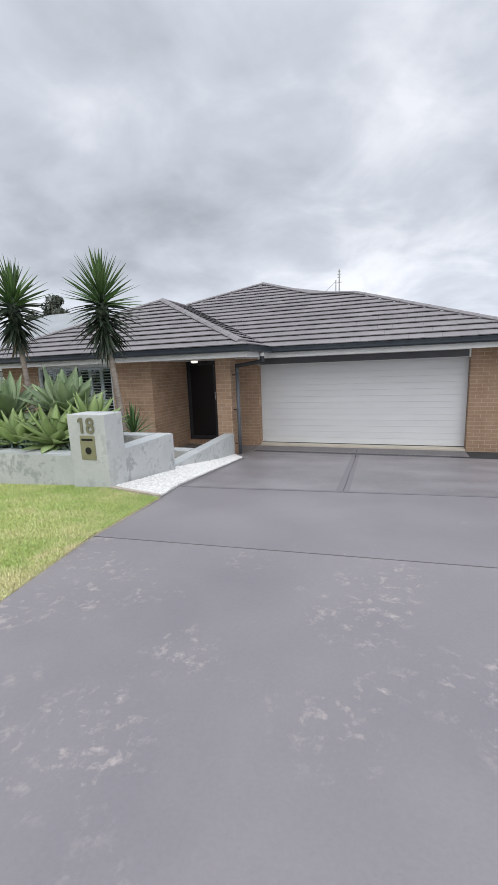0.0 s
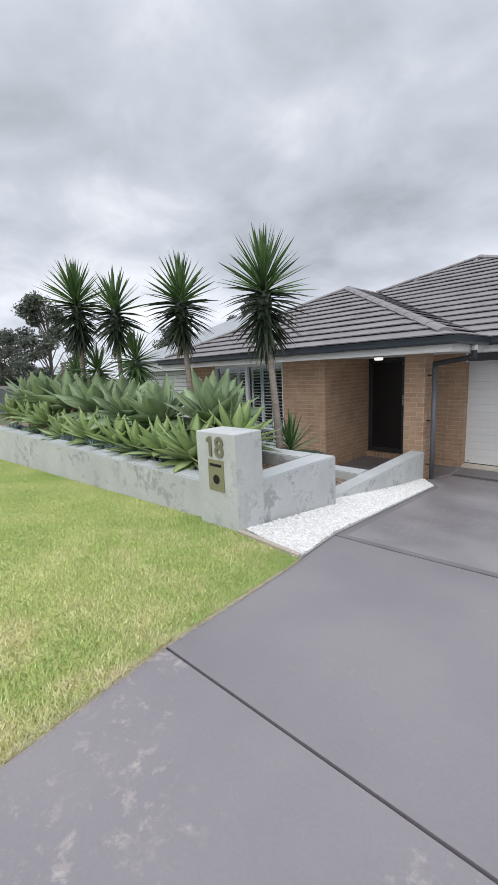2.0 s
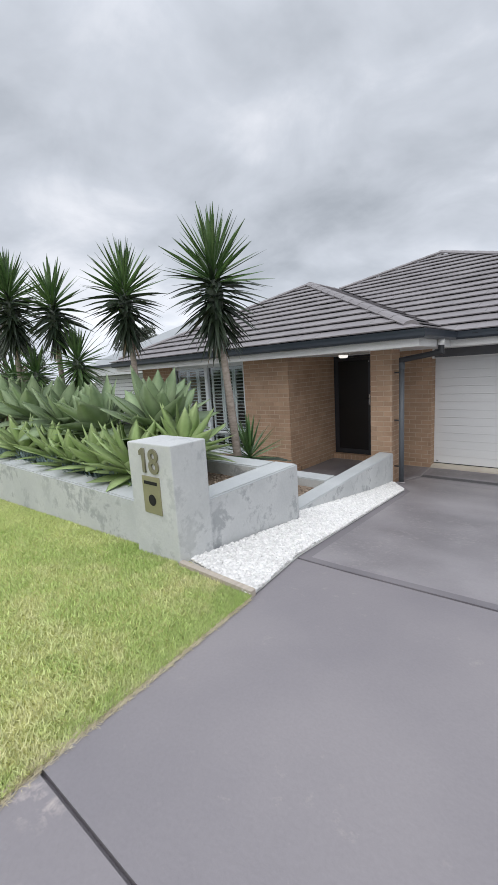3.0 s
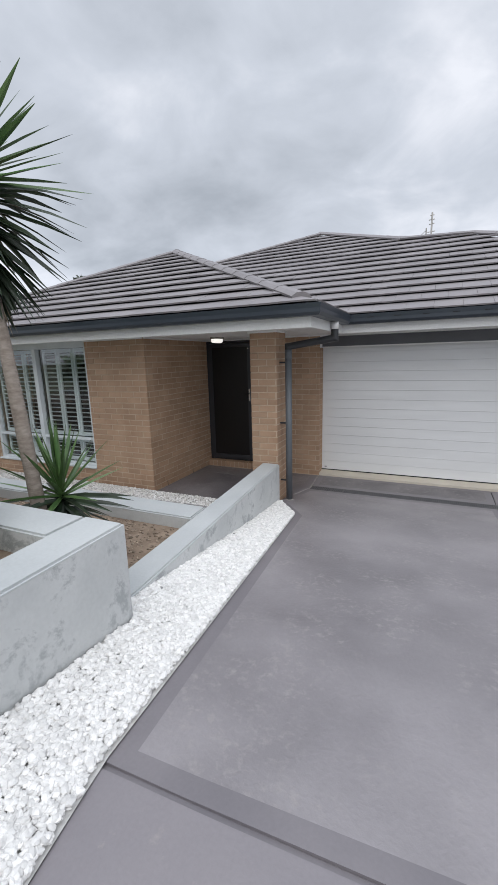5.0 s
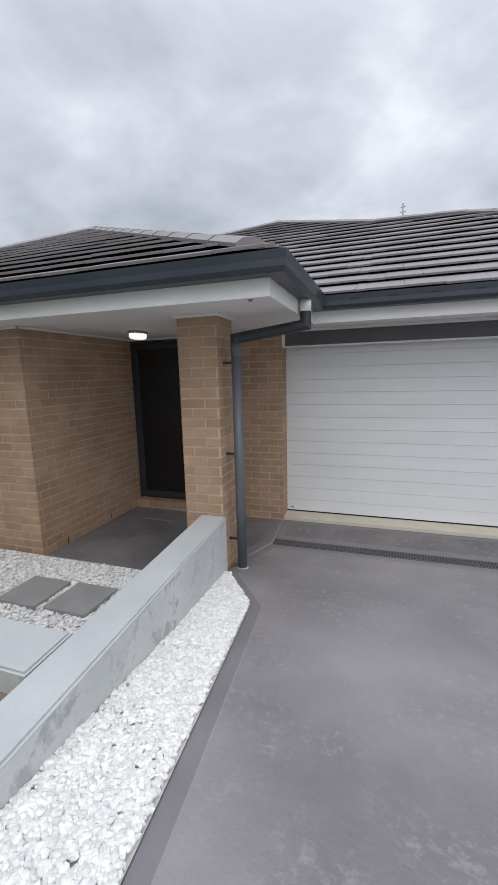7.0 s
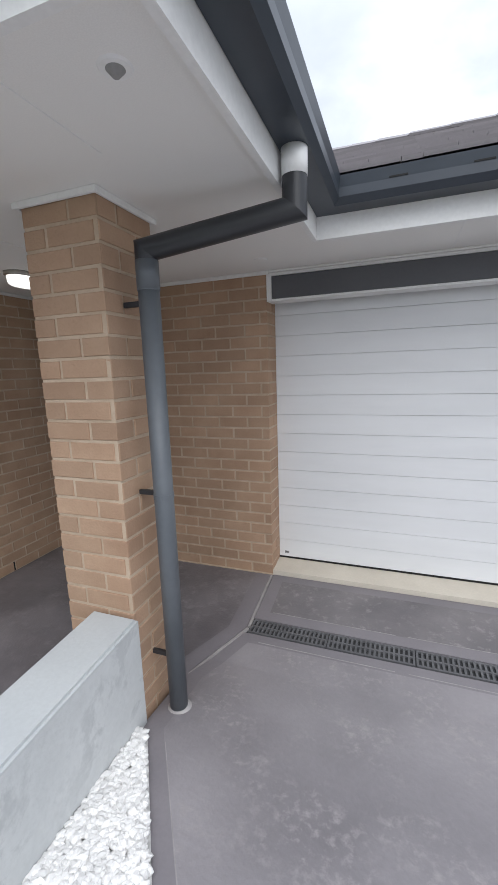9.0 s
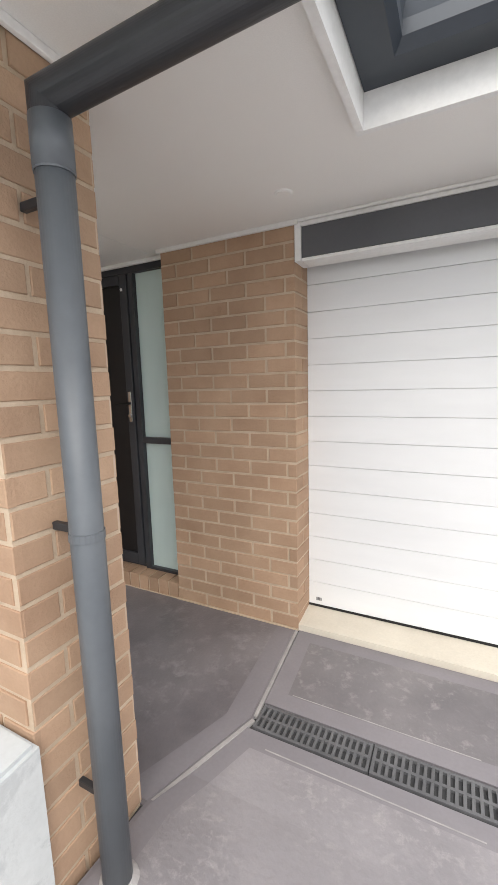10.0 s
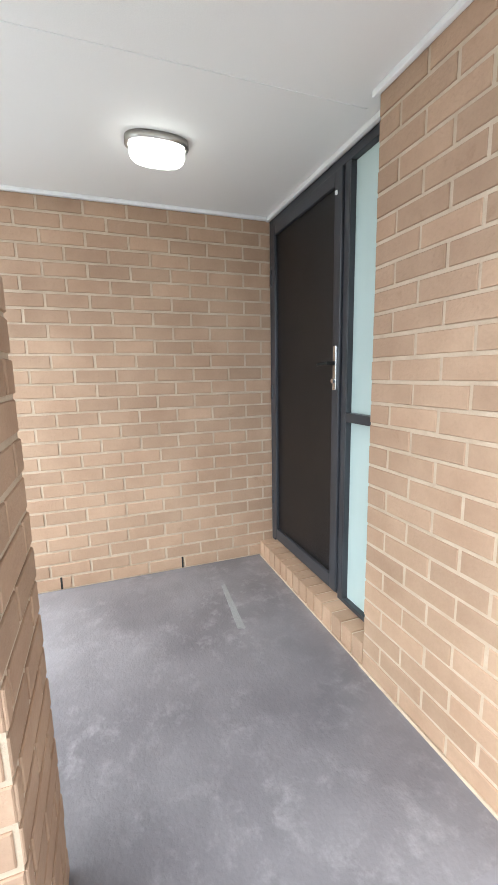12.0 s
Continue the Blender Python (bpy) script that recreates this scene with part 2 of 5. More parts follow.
frost.node_tree.links.new(fr.outputs[0], fp.inputs["Base Color"])
fp.inputs["Roughness"].default_value = 0.12
lit = bpy.data.materials.new("lit_opal_glass")
lit.use_nodes = True
lp = lit.node_tree.nodes["Principled BSDF"]
lp.inputs["Base Color"].default_value = (0.85, 0.85, 0.8, 1)
lp.inputs["Roughness"].default_value = 0.25
lp.inputs["Emission Color"].default_value, lp.inputs["Emission Strength"].default_value = (1.0, 0.97, 0.90, 1), 0.75


# ---- mesh helpers ----
def part(name, bm, material, parent=None, label="", smooth=False):
    me = bpy.data.meshes.new(name)
    bm.normal_update()
    bm.to_mesh(me)
    bm.free()
    return piece(name, me, material, parent, label, smooth)


def piece(name, me, material, parent=None, label="", smooth=False):
    for one in (material if isinstance(material, (list, tuple)) else [material]):
        me.materials.append(M.get(one, one) if isinstance(one, str) else one)
    if smooth:
        me.shade_smooth()
    ob = new(name, me)
    ob.parent = parent
    if label:
        ob["label"] = label
    return ob


def share(name, me, parent, m=None):
    ob = new(name, me)
    ob.parent = parent
    if m is not None:
        ob.matrix_basis = m
    return ob


def empty(name, loc=(0, 0, 0), rz=0):
    ob = new(name)
    ob.empty_display_size = 0.1
    ob.matrix_basis = pose(*loc, 0, 0, rz)
    return ob


def box(bm, x0, x1, y0, y1, z0, z1, bevel=0.0):
    r = bmesh.ops.create_cube(bm, size=1.0, matrix=Matrix.Translation(((x0 + x1) / 2, (y0 + y1) / 2, (z0 + z1) / 2)) @ Matrix.Diagonal((x1 - x0, y1 - y0, z1 - z0, 1)))
    if bevel:
        es = list({e for v in r["verts"] for e in v.link_edges})
        bmesh.ops.bevel(bm, geom=es, offset=bevel, segments=2, affect="EDGES", profile=0.5)
    return bm


def boxes(*args, bevel=0.0):
    bm = bmesh.new()
    for a in args:
        box(bm, *a, bevel=bevel)
    return bm


def prism(pts, z0, z1, bm=None):
    """An upright prism over a plan; z1 may be a function of x and y."""
    bm = bm or bmesh.new()
    zt = z1 if callable(z1) else (lambda x, y: z1)
    zb = z0 if callable(z0) else (lambda x, y: z0)
    lo = [bm.verts.new((x, y, zb(x, y))) for x, y in pts]
    hi = [bm.verts.new((x, y, zt(x, y))) for x, y in pts]
    bm.faces.new(hi)
    bm.faces.new(lo[::-1])
    n = len(pts)
    for i in range(n):
        bm.faces.new((lo[i], lo[(i + 1) % n], hi[(i + 1) % n], hi[i]))
    bmesh.ops.recalc_face_normals(bm, faces=bm.faces)
    return bm


def tube(bm, pts, radius, sides=16, caps=True):
    rings = []
    pts = [Vector(p) for p in pts]
    rs = radius if isinstance(radius, (list, tuple)) else [radius] * len(pts)
    for i, p in enumerate(pts):
        d0 = (pts[i] - pts[i - 1]).normalized() if i else (pts[1] - pts[0]).normalized()
        d1 = (pts[i + 1] - pts[i]).normalized() if i + 1 < len(pts) else d0
        d = (d0 + d1).normalized()
        grow = 1 / max(d.dot(d1), 0.5)
        ref = Vector((0.31, 0.94, 0.13)) if abs(d.z) > 0.5 else Vector((0, 0, 1))
        a = d.cross(ref).normalized()
        b = d.cross(a)
        ring = []
        for k in range(sides):
            w = 2 * math.pi * k / sides
            off = (a * math.cos(w) + b * math.sin(w)) * rs[i]
            bend = (d1 - d0)
            if bend.length > 1e-4:
                bd = (bend - d * bend.dot(d)).normalized()
                off += bd * off.dot(bd) * (grow - 1)
            ring.append(bm.verts.new(p + off))
        rings.append(ring)
    for r0, r1 in zip(rings, rings[1:]):
        for k in range(sides):
            bm.faces.new((r0[k], r0[(k + 1) % sides], r1[(k + 1) % sides], r1[k]))
    if caps:
        bm.faces.new(rings[0][::-1])
        bm.faces.new(rings[-1])
    return bm


def from_arrays(name, verts, faces, material, parent=None, label=""):
    """verts (n,3); faces (m,k), all of one size."""
    me = bpy.data.meshes.new(name)
    me.from_pydata(np.asarray(verts).tolist(), [], np.asarray(faces).tolist())
    return piece(name, me, material, parent, label)


# ---- the lie of the land ----
def drive_z(y):
    if y > -1.05:
        return 0.0
    if y > -7.9:
        return 0.122 * (-1.05 - y)
    return 0.836 + 0.04 * min(-7.9 - y, 4.0)


def drive_zx(x, y):
    """The driveway also rises gently away from the garden."""
    return drive_z(y) + 0.03 * max(0.0, x - 1.0) * min(max((-1.05 - y) / 5, 0), 1)


def skew(x, y):
    """The cross joints run a little askew."""
    return y + 0.028 * (x - 1.0) * min(max((-4.2 - y) / 1.3, 0), 1)


def edge_x(y):
    """The driveway's edge towards the garden."""
    if y > -5.68:
        return 0.28 + 0.118 * (-2.15 - y)
    if y > -6.46:
        return 0.696 + 0.24 * (-5.68 - y)
    return 0.883 + 0.205 * (-6.46 - y)


def lawn_z(x, y):
    top = 0.79 + 0.0455 * min(x - 0.3, 0) + 0.055 * min(max(-6.8 - y, 0), 2.5)
    w = min(max((edge_x(y) - x) / 0.6, 0), 1)
    return (drive_z(y) + 0.012) * (1 - w) + top * w


def wall_out_x(y):
    """The outer face of the garden walls beside the white gravel."""
    if y < -6.25:
        return 0.325
    if y < -5.0:
        return 0.32 - 0.045 * (y + 6.25)
    return -0.13 + 0.0685 * (-1.6 - y)


def gravel_z(x, y):
    f = min(max((edge_x(y) - x) / max(edge_x(y) - wall_out_x(y), 0.05), 0), 1)
    return drive_z(y) + 0.015 + f * 0.10 * min(max((-2.6 - y) / 2.5, 0), 1)


# ground to the horizon
bm = bmesh.new()
gx = [-900, -200, -60, -30, -9, 8, 30, 200, 900]
gy = [-900, -200, -60, -20, -12, 12, 30, 200, 900]
gv = [[bm.verts.new((x, y, -0.08 if abs(x) < 25 and abs(y) < 25 else -0.4)) for x in gx] for y in gy]
for j in range(len(gy) - 1):
    for i in range(len(gx) - 1):
        bm.faces.new((gv[j][i], gv[j][i + 1], gv[j + 1][i + 1], gv[j + 1][i]))
tagged(part("ground", bm, "ground"), "dull green and brown ground around the house", "ground", kind="structure")


def slab(name, ys, left, right, border=0.0, material="drive", edge="drive_edge", depth=0.12, drop=0.0, cols=8, ends=True):
    """A concrete slab between two side lines, with a darker trowelled margin and a small chamfer."""
    bm = bmesh.new()
    y_lo, y_hi = ys[0], ys[-1]
    yy = list(ys)
    if border and ends:
        yy += [y_lo + border, y_hi - border]
    yy = sorted({round(v, 4) for v in yy})
    rows = []
    for y in yy:
        a, b = left(y), right(y)
        us = sorted({a, min(a + border, b), max(b - border, a), b} | {a + (b - a) * i / cols for i in range(1, cols)}) if border else [a + (b - a) * i / cols for i in range(cols + 1)]
        if border:
            inner = [a + border + (b - a - 2 * border) * i / cols for i in range(cols + 1)]
            us = [a] + inner + [b]
        rows.append([bm.verts.new((x, skew(x, y), drive_zx(x, skew(x, y)) - drop)) for x in us])
    for j in range(len(rows) - 1):
        for i in range(len(rows[0]) - 1):
            f = bm.faces.new((rows[j][i], rows[j][i + 1], rows[j + 1][i + 1], rows[j + 1][i]))
            if border:
                rim = i == 0 or i == len(rows[0]) - 2 or (ends and (yy[j + 1] <= y_lo + border + 1e-3 or yy[j] >= y_hi - border - 1e-3))
                f.material_index = 1 if rim else 0
    ring = rows[0] + [r[-1] for r in rows[1:]] + rows[-1][-2::-1] + [r[0] for r in rows[-2:0:-1]]
    low = [bm.verts.new((v.co.x, v.co.y, v.co.z - depth)) for v in ring]
    for i in range(len(ring)):
        j = (i + 1) % len(ring)
        f = bm.faces.new((ring[i], low[i], low[j], ring[j]))
        f.material_index = 1 if border else 0
    return part(name, bm, [material, edge])


def span(a, b, step):
    n = max(1, round((b - a) / step))
    return [a + (b - a) * i / n for i in range(n + 1)]


drive = tagged(empty("driveway"), "grey sealed concrete driveway with pale scuffs and dark joints", "driveway", kind="structure")


def left_mid(y):
    if y > -1.22:
        return 0.06 - (0.72 + y) * -0.36 if y < -0.72 else 0.06
    if y > -1.60:
        return -0.115
    if y > -2.15:
        return -0.115 + 0.395 * (-1.60 - y) / 0.55
    return edge_x(y)


def joined(ob, label):
    ob.parent = drive
    ob["label"] = label
    return ob


# apron slabs under the eave take the concrete darkened as shade
joined(slab("slab", span(-0.605, -0.006, 0.3), lambda y: 0.012 + 0.05 * min(1, -y / 0.7), lambda y: 2.55, 0.09, "drive_eave_shade"), "dark edged concrete apron before the garage, darkened as eave shade")
joined(slab("slab", span(-0.605, -0.006, 0.3), lambda y: 2.562, lambda y: 4.95, 0.09, "drive_eave_shade"), "dark edged concrete apron before the garage, darkened as eave shade")
joined(slab("slab", sorted(span(-5.67, -2.15, 0.4) + [-1.85, -1.60, -1.4, -1.22, -1.05, -0.765]), left_mid, lambda y: 2.53 - 0.05 * y, 0.085, "drive_mottled"), "grey concrete slab with dark trowelled margin")
joined(slab("slab", sorted(span(-5.67, -1.3, 0.4) + [-1.05, -0.765]), lambda y: 2.542 - 0.05 * y, lambda y: 7.0, 0.065, "drive_mottled"), "grey concrete slab with dark trowelled margin")
joined(slab("slab", span(-7.873, -5.696, 0.3), edge_x, lambda y: 7.0, 0.0, cols=14), "grey concrete slab")
joined(slab("slab", span(-16.0, -7.888, 0.5), edge_x, lambda y: 7.0, 0.0, "drive_worn", cols=14), "scuffed grey concrete slab")
joined(slab("joint_filler", sorted(span(-8.2, -1.05, 0.55) + [-0.6]), lambda y: -0.14 if y > -2.2 else edge_x(y) - 0.06, lambda y: 6.99, 0.0, "drive_edge", depth=0.05, drop=0.014), "dark joint filler")

# pale trowel lines along the slab's margins
bm = bmesh.new()
line_y = span(-3.6, -2.15, 0.17) + [-1.85, -1.66]
for (y0, y1) in zip(line_y, line_y[1:]):
    a, b = left_mid(y0) + 0.087, left_mid(y1) + 0.087
    prism([(a, y0), (a + 0.004, y0), (b + 0.004, y1), (b, y1)], lambda x, y: drive_zx(x, y) - 0.004, lambda x, y: drive_zx(x, y) + 0.0012, bm)
for x0, x1 in ((0.16, 0.95), (1.02, 1.9), (2.0, 2.47)):
    prism([(x0, -0.834), (x1, -0.836), (x1, -0.832), (x0, -0.829)], -0.004, 0.0012, bm)
    prism([(x0, -0.512), (x1, -0.515), (x1, -0.511), (x0, -0.508)], -0.004, 0.0012, bm)
joined(part("trowel_line", bm, "mortar_grey"), "thin pale trowel lines in the concrete")

# porch slab
bm = prism([(-2.15, -0.004), (-0.004, -0.004), (0.05, -0.72), (-0.128, -1.215), (-0.128, -1.222), (-0.545, -1.222), (-0.545, -1.73), (-2.15, -1.73)], -0.06, 0.0)
tagged(part("porch_floor", bm, "porch"), "dark grey sealed concrete porch floor", "floor", kind="structure")
bm = bmesh.new()
for a, b in (((0.0, -0.02), (0.052, -0.70)), ((0.052, -0.72), (-0.128, -1.215))):
    d = Vector((b[0] - a[0], b[1] - a[1])).normalized()
    nx, ny = d.y * 0.008, -d.x * 0.008
    prism([(a[0] + nx, a[1] + ny), (b[0] + nx, b[1] + ny), (b[0] - nx, b[1] - ny), (a[0] - nx, a[1] - ny)], -0.01, 0.004, bm)
tagged(part("trim", bm, "mortar_grey"), "pale mortar joint between porch and driveway", "joint", kind="structure")
bm = bmesh.new()
prism([(-0.125, -0.02), (-0.018, -0.02), (0.034, -0.712), (-0.075, -0.745)], -0.01, 0.003, bm)
prism([(-0.075, -0.745), (0.034, -0.712), (-0.142, -1.205), (-0.26, -1.205)], -0.01, 0.003, bm)
tagged(part("porch_margin", bm, "drive_edge"), "dark trowelled margin of the porch floor", "floor", kind="structure")
tagged(part("garage_threshold", prism([(0.004, 0.0), (4.955, 0.0), (4.955, 0.3), (0.004, 0.3)], -0.05, lambda x, y: 0.035 if y < 0.1 else 0.066), "threshold"), "pale cream concrete threshold under the garage door", "threshold", kind="structure")

# drain
drain = tagged(empty("channel_drain", (0.06, -0.685, 0)), "black slotted channel drain set into the concrete", "drain", kind="structure")
part("channel", boxes((0, 4.86, -0.07, 0.07, -0.09, -0.03)), "black", drain)
SEG = 0.5


def grate_mesh():
    bm = bmesh.new()
    for y0, y1 in ((-0.068, -0.056), (-0.006, 0.006), (0.056, 0.068)):
        box(bm, 0.003, SEG - 0.003, y0, y1, -0.03, 0.0)
    n = 18
    for i in range(n + 1):
        x = 0.003 + (SEG - 0.006 - 0.012) * i / n
        for y0, y1 in ((-0.056, -0.006), (0.006, 0.056)):
            box(bm, x, x + 0.012, y0, y1, -0.025, -0.001)
    me = bpy.data.meshes.new("grate")
    bm.to_mesh(me)
    bm.free()
    me.materials.append(M["grate"])
    return me


g_me = grate_mesh()
for i in range(9):
    share("grate", g_me, drain, pose(i * SEG, 0, 0.002))

# lawn
bm = bmesh.new()
ly = span(-16.0, -6.5, 0.35)
rows = []
for y in ly:
    e = edge_x(y) - 0.005
    us = [e, e - 0.15, e - 0.35, e - 0.6] + [e - 0.6 - 0.6 * i for i in range(1, 26)]
    rows.append([bm.verts.new((x, y, lawn_z(x, y) - 0.012)) for x in us])
for a, b in zip(rows, rows[1:]):
    for i in range(len(a) - 1):
        bm.faces.new((a[i], b[i], b[i + 1], a[i + 1]))
bmesh.ops.recalc_face_normals(bm, faces=bm.faces)
tagged(part("lawn", bm, "lawn", smooth=True), "yellow-green lawn sloping beside the driveway", "lawn", kind="structure")

rng = np.random.default_rng(7)
NB = 330000
by = -6.45 - (rng.random(NB) ** 1.5) * 4.6
bx = np.array([edge_x(y) for y in by]) - 0.01 - (rng.random(NB) ** 1.6) * 9.0
keep = np.where(bx < -0.2, by < -6.525, np.where(bx < 0.33, by < -6.585, by < -6.61 + 0.225 * (bx - 0.33)))
bx, by = bx[keep], by[keep]
bz = np.array([lawn_z(x, y) for x, y in zip(bx, by)]) - 0.012
ba, bh = rng.random(len(bx)) * 2 * np.pi, 0.010 + 0.019 * rng.random(len(bx))
bw, lean = 0.0026 + 0.0026 * rng.random(len(bx)), (rng.random(len(bx)) * 1.1 + 0.1) * bh
ca, sa = np.cos(ba), np.sin(ba)
fd = rng.random(len(bx)) * 2 * np.pi
v0 = np.stack([bx - ca * bw, by - sa * bw, bz], 1)
v1 = np.stack([bx + ca * bw, by + sa * bw, bz], 1)
v2 = np.stack([bx + np.cos(fd) * lean, by + np.sin(fd) * lean, bz + bh], 1)
vv = np.stack([v0, v1, v2], 1).reshape(-1, 3)
tagged(from_arrays("grass", vv, np.arange(len(vv)).reshape(-1, 3), "blade"), "short yellow-green grass with dry patches", "grass", kind="stuff")

# dry grass fringe spilling at the driveway edge
NF = 15000
fy = -6.5 - rng.random(NF) * 4.5
fx = np.array([edge_x(y) for y in fy]) - 0.03 + 0.045 * rng.random(NF) ** 2
fz = np.array([drive_z(y) for y in fy]) + 0.004
fa = rng.random(NF) * 2 * np.pi
fl = 0.015 + 0.03 * rng.random(NF)
v0 = np.stack([fx - np.sin(fa) * 0.002, fy + np.cos(fa) * 0.002, fz], 1)
v1 = np.stack([fx + np.sin(fa) * 0.002, fy - np.cos(fa) * 0.002, fz], 1)
v2 = np.stack([fx + np.cos(fa) * fl * 0.7, fy + np.sin(fa) * fl, fz + 0.012 * rng.random(NF)], 1)
vv = np.stack([v0, v1, v2], 1).reshape(-1, 3)
tagged(from_arrays("dry_grass_edge", vv, np.arange(len(vv)).reshape(-1, 3), "straw"), "dry straw-coloured grass fringe along the driveway edge", "grass", kind="stuff")


# ---- garden walls ----
def block(name, pts, z0, z1, label, chips=0.012):
    thing = tagged(empty(name), label, "garden wall", kind="structure")
    bm = prism(pts, z0, z1 - 0.02 if not callable(z1) else z1)
    part("wall_body", bm, "render", thing)
    bm = prism(pts, z1 - 0.02, z1)
    bmesh.ops.bevel(bm, geom=[e for e in bm.edges if all(v.co.z > z1 - 0.001 for v in e.verts)], offset=chips, segments=2, affect="EDGES")
    part("wall_cap", bm, "cap", thing)
    return thing


block("garden_wall_front", [(-9.5, -6.52), (-0.192, -6.52), (-0.192, -6.28), (-9.5, -6.28)], 0.2, 1.135, "low pale grey rendered garden wall with patchy paint")
block("garden_wall_side", [(0.295, -6.252), (0.255, -5.0), (-0.015, -5.0), (0.045, -6.252)], 0.2, 1.163, "pale grey rendered planter wall beside white gravel")
block("garden_wall_back", [(-0.017, -5.0), (-5.5, -5.0), (-5.5, -5.27), (-0.012, -5.27)], 0.2, 1.161, "pale grey rendered planter wall with flat cap")
block("garden_wall_low", [(-0.131, -1.58), (0.103, -4.998), (-0.135, -4.998), (-0.373, -1.58)], -0.05, 0.585, "low pale grey rendered wall running to the brick pier")
block("garden_wall_cross", [(-0.245, -3.62), (-0.263, -3.32), (-5.5, -3.32), (-5.5, -3.62)], -0.05, 0.583, "low pale grey rendered wall between soil bed and path")

pillar = tagged(empty("letterbox_pillar", (0, 0, 0)), "pale grey rendered letterbox pillar with bronze number 18", "letterbox")
bm = boxes((-0.19, 0.325, -6.58, -6.254, 0.6, 1.625), bevel=0.008)
part("pillar_body", bm, "render", pillar)
plate = part("letter_plate", boxes((-0.03, 0.175, -6.588, -6.578, 1.105, 1.385), bevel=0.002), "olive", pillar, "olive bronze letter plate")
part("letter_slot", boxes((-0.005, 0.15, -6.5905, -6.5885, 1.325, 1.35)), "black", plate)
bm = bmesh.new()
bmesh.ops.create_cone(bm, cap_ends=True, segments=28, radius1=0.042, radius2=0.042, depth=0.003, matrix=pose(0.077, -6.5895, 1.21, 90))
part("newspaper_hole", bm, "black", plate)
fc = bpy.data.curves.new("number", "FONT")
fc.body, fc.size, fc.extrude, fc.offset = "18", 0.25, 0.006, 0.004
fc.space_character = 0.98
fo = new("number_source", fc)
me = bpy.data.meshes.new_from_object(fo.evaluated_get(bpy.context.evaluated_depsgraph_get()))
bpy.data.objects.remove(fo)
nv = np.array([v.co[:] for v in me.vertices])
nx0, ny1 = nv[:, 0].min(), nv[:, 1].max()
fb = prism([(nx0 + 0.004, ny1), (nx0 + 0.004, ny1 - 0.042), (nx0 - 0.034, ny1 - 0.056), (nx0 - 0.034, ny1 - 0.024)], -0.0055, 0.0055)
fb.from_mesh(me)
fb.to_mesh(me)
fb.free()
num = piece("house_number", me, "number", pillar, "bronze house number 18")
num.matrix_basis = pose(-0.045, -6.588, 1.415, 90) @ Matrix.Diagonal((0.95, 1, 1, 1))

# soils and gravel beds
tagged(part("bed_soil_upper", prism([(-9.4, -6.28), (0.045, -6.28), (-0.015, -5.27), (-5.5, -5.27), (-5.5, -4.2), (-9.4, -4.2)], 0.1, 1.02), "soil"), "brown soil of the raised planter", "soil", kind="structure")
tagged(part("bed_soil_lower", prism([(-0.14, -5.0), (-0.238, -3.62), (-5.5, -3.62), (-5.5, -5.0)], 0.0, 0.46), "soil"), "bare brown soil of the lower planter", "soil", kind="structure")
tagged(part("path_bed", prism([(-0.37, -1.73), (-0.27, -3.32), (-7.0, -3.32), (-7.0, -1.7), (-2.15, -1.73)], -0.05, 0.035), "gravel_base"), "white gravel path bed", "gravel", kind="structure")
bm = bmesh.new()
rows = []
for y in span(-6.5, -1.65, 0.17):
    a, b = wall_out_x(y) - 0.02, edge_x(y) if y < -2.15 else left_mid(y)
    b = max(b, a + 0.02)
    rows.append([bm.verts.new((a + (b - a) * i / 5, y, gravel_z(a + (b - a) * i / 5, y) - 0.008)) for i in range(6)])
for a, b in zip(rows, rows[1:]):
    for i in range(5):
        bm.faces.new((a[i], a[i + 1], b[i + 1], b[i]))
tagged(part("gravel_strip_bed", bm, "gravel_base"), "white gravel strip bed beside driveway", "gravel", kind="structure")

ico_v, ico_f = [], []
bm = bmesh.new()
bmesh.ops.create_icosphere(bm, subdivisions=1, radius=1.0)
bm.verts.ensure_lookup_table()
ico_v = np.array([v.co[:] for v in bm.verts])
ico_f = np.array([[v.index for v in f.verts] for f in bm.faces])
bm.free()


def pebbles(name, pts, size, material, label, category):
    """Many small uneven stones at the given places (n,3), in one mesh."""
    n = len(pts)
    r = np.random.default_rng(len(pts))
    sc = size * (0.6 + 0.8 * r.random((n, 1, 1))) * np.stack([0.7 + 0.7 * r.random(n), 0.6 + 0.5 * r.random(n), 0.4 + 0.3 * r.random(n)], 1)[:, None, :]
    v = ico_v[None] * (1 + 0.32 * (r.random((n, len(ico_v), 1)) - 0.5)) * sc
    a, t = r.random(n) * 2 * np.pi, (r.random(n) - 0.5) * 1.0
    c, s = np.cos(t)[:, None], np.sin(t)[:, None]
    x, y, z = v[..., 0], v[..., 1] * c - v[..., 2] * s, v[..., 1] * s + v[..., 2] * c
    c, s = np.cos(a)[:, None], np.sin(a)[:, None]
    v = np.stack([x * c - y * s, x * s + y * c, z], -1) + pts[:, None, :]
    f = ico_f[None] + (np.arange(n) * len(ico_v))[:, None, None]
    return tagged(from_arrays(name, v.reshape(-1, 3), f.reshape(-1, 3), material), label, category, kind="stuff")


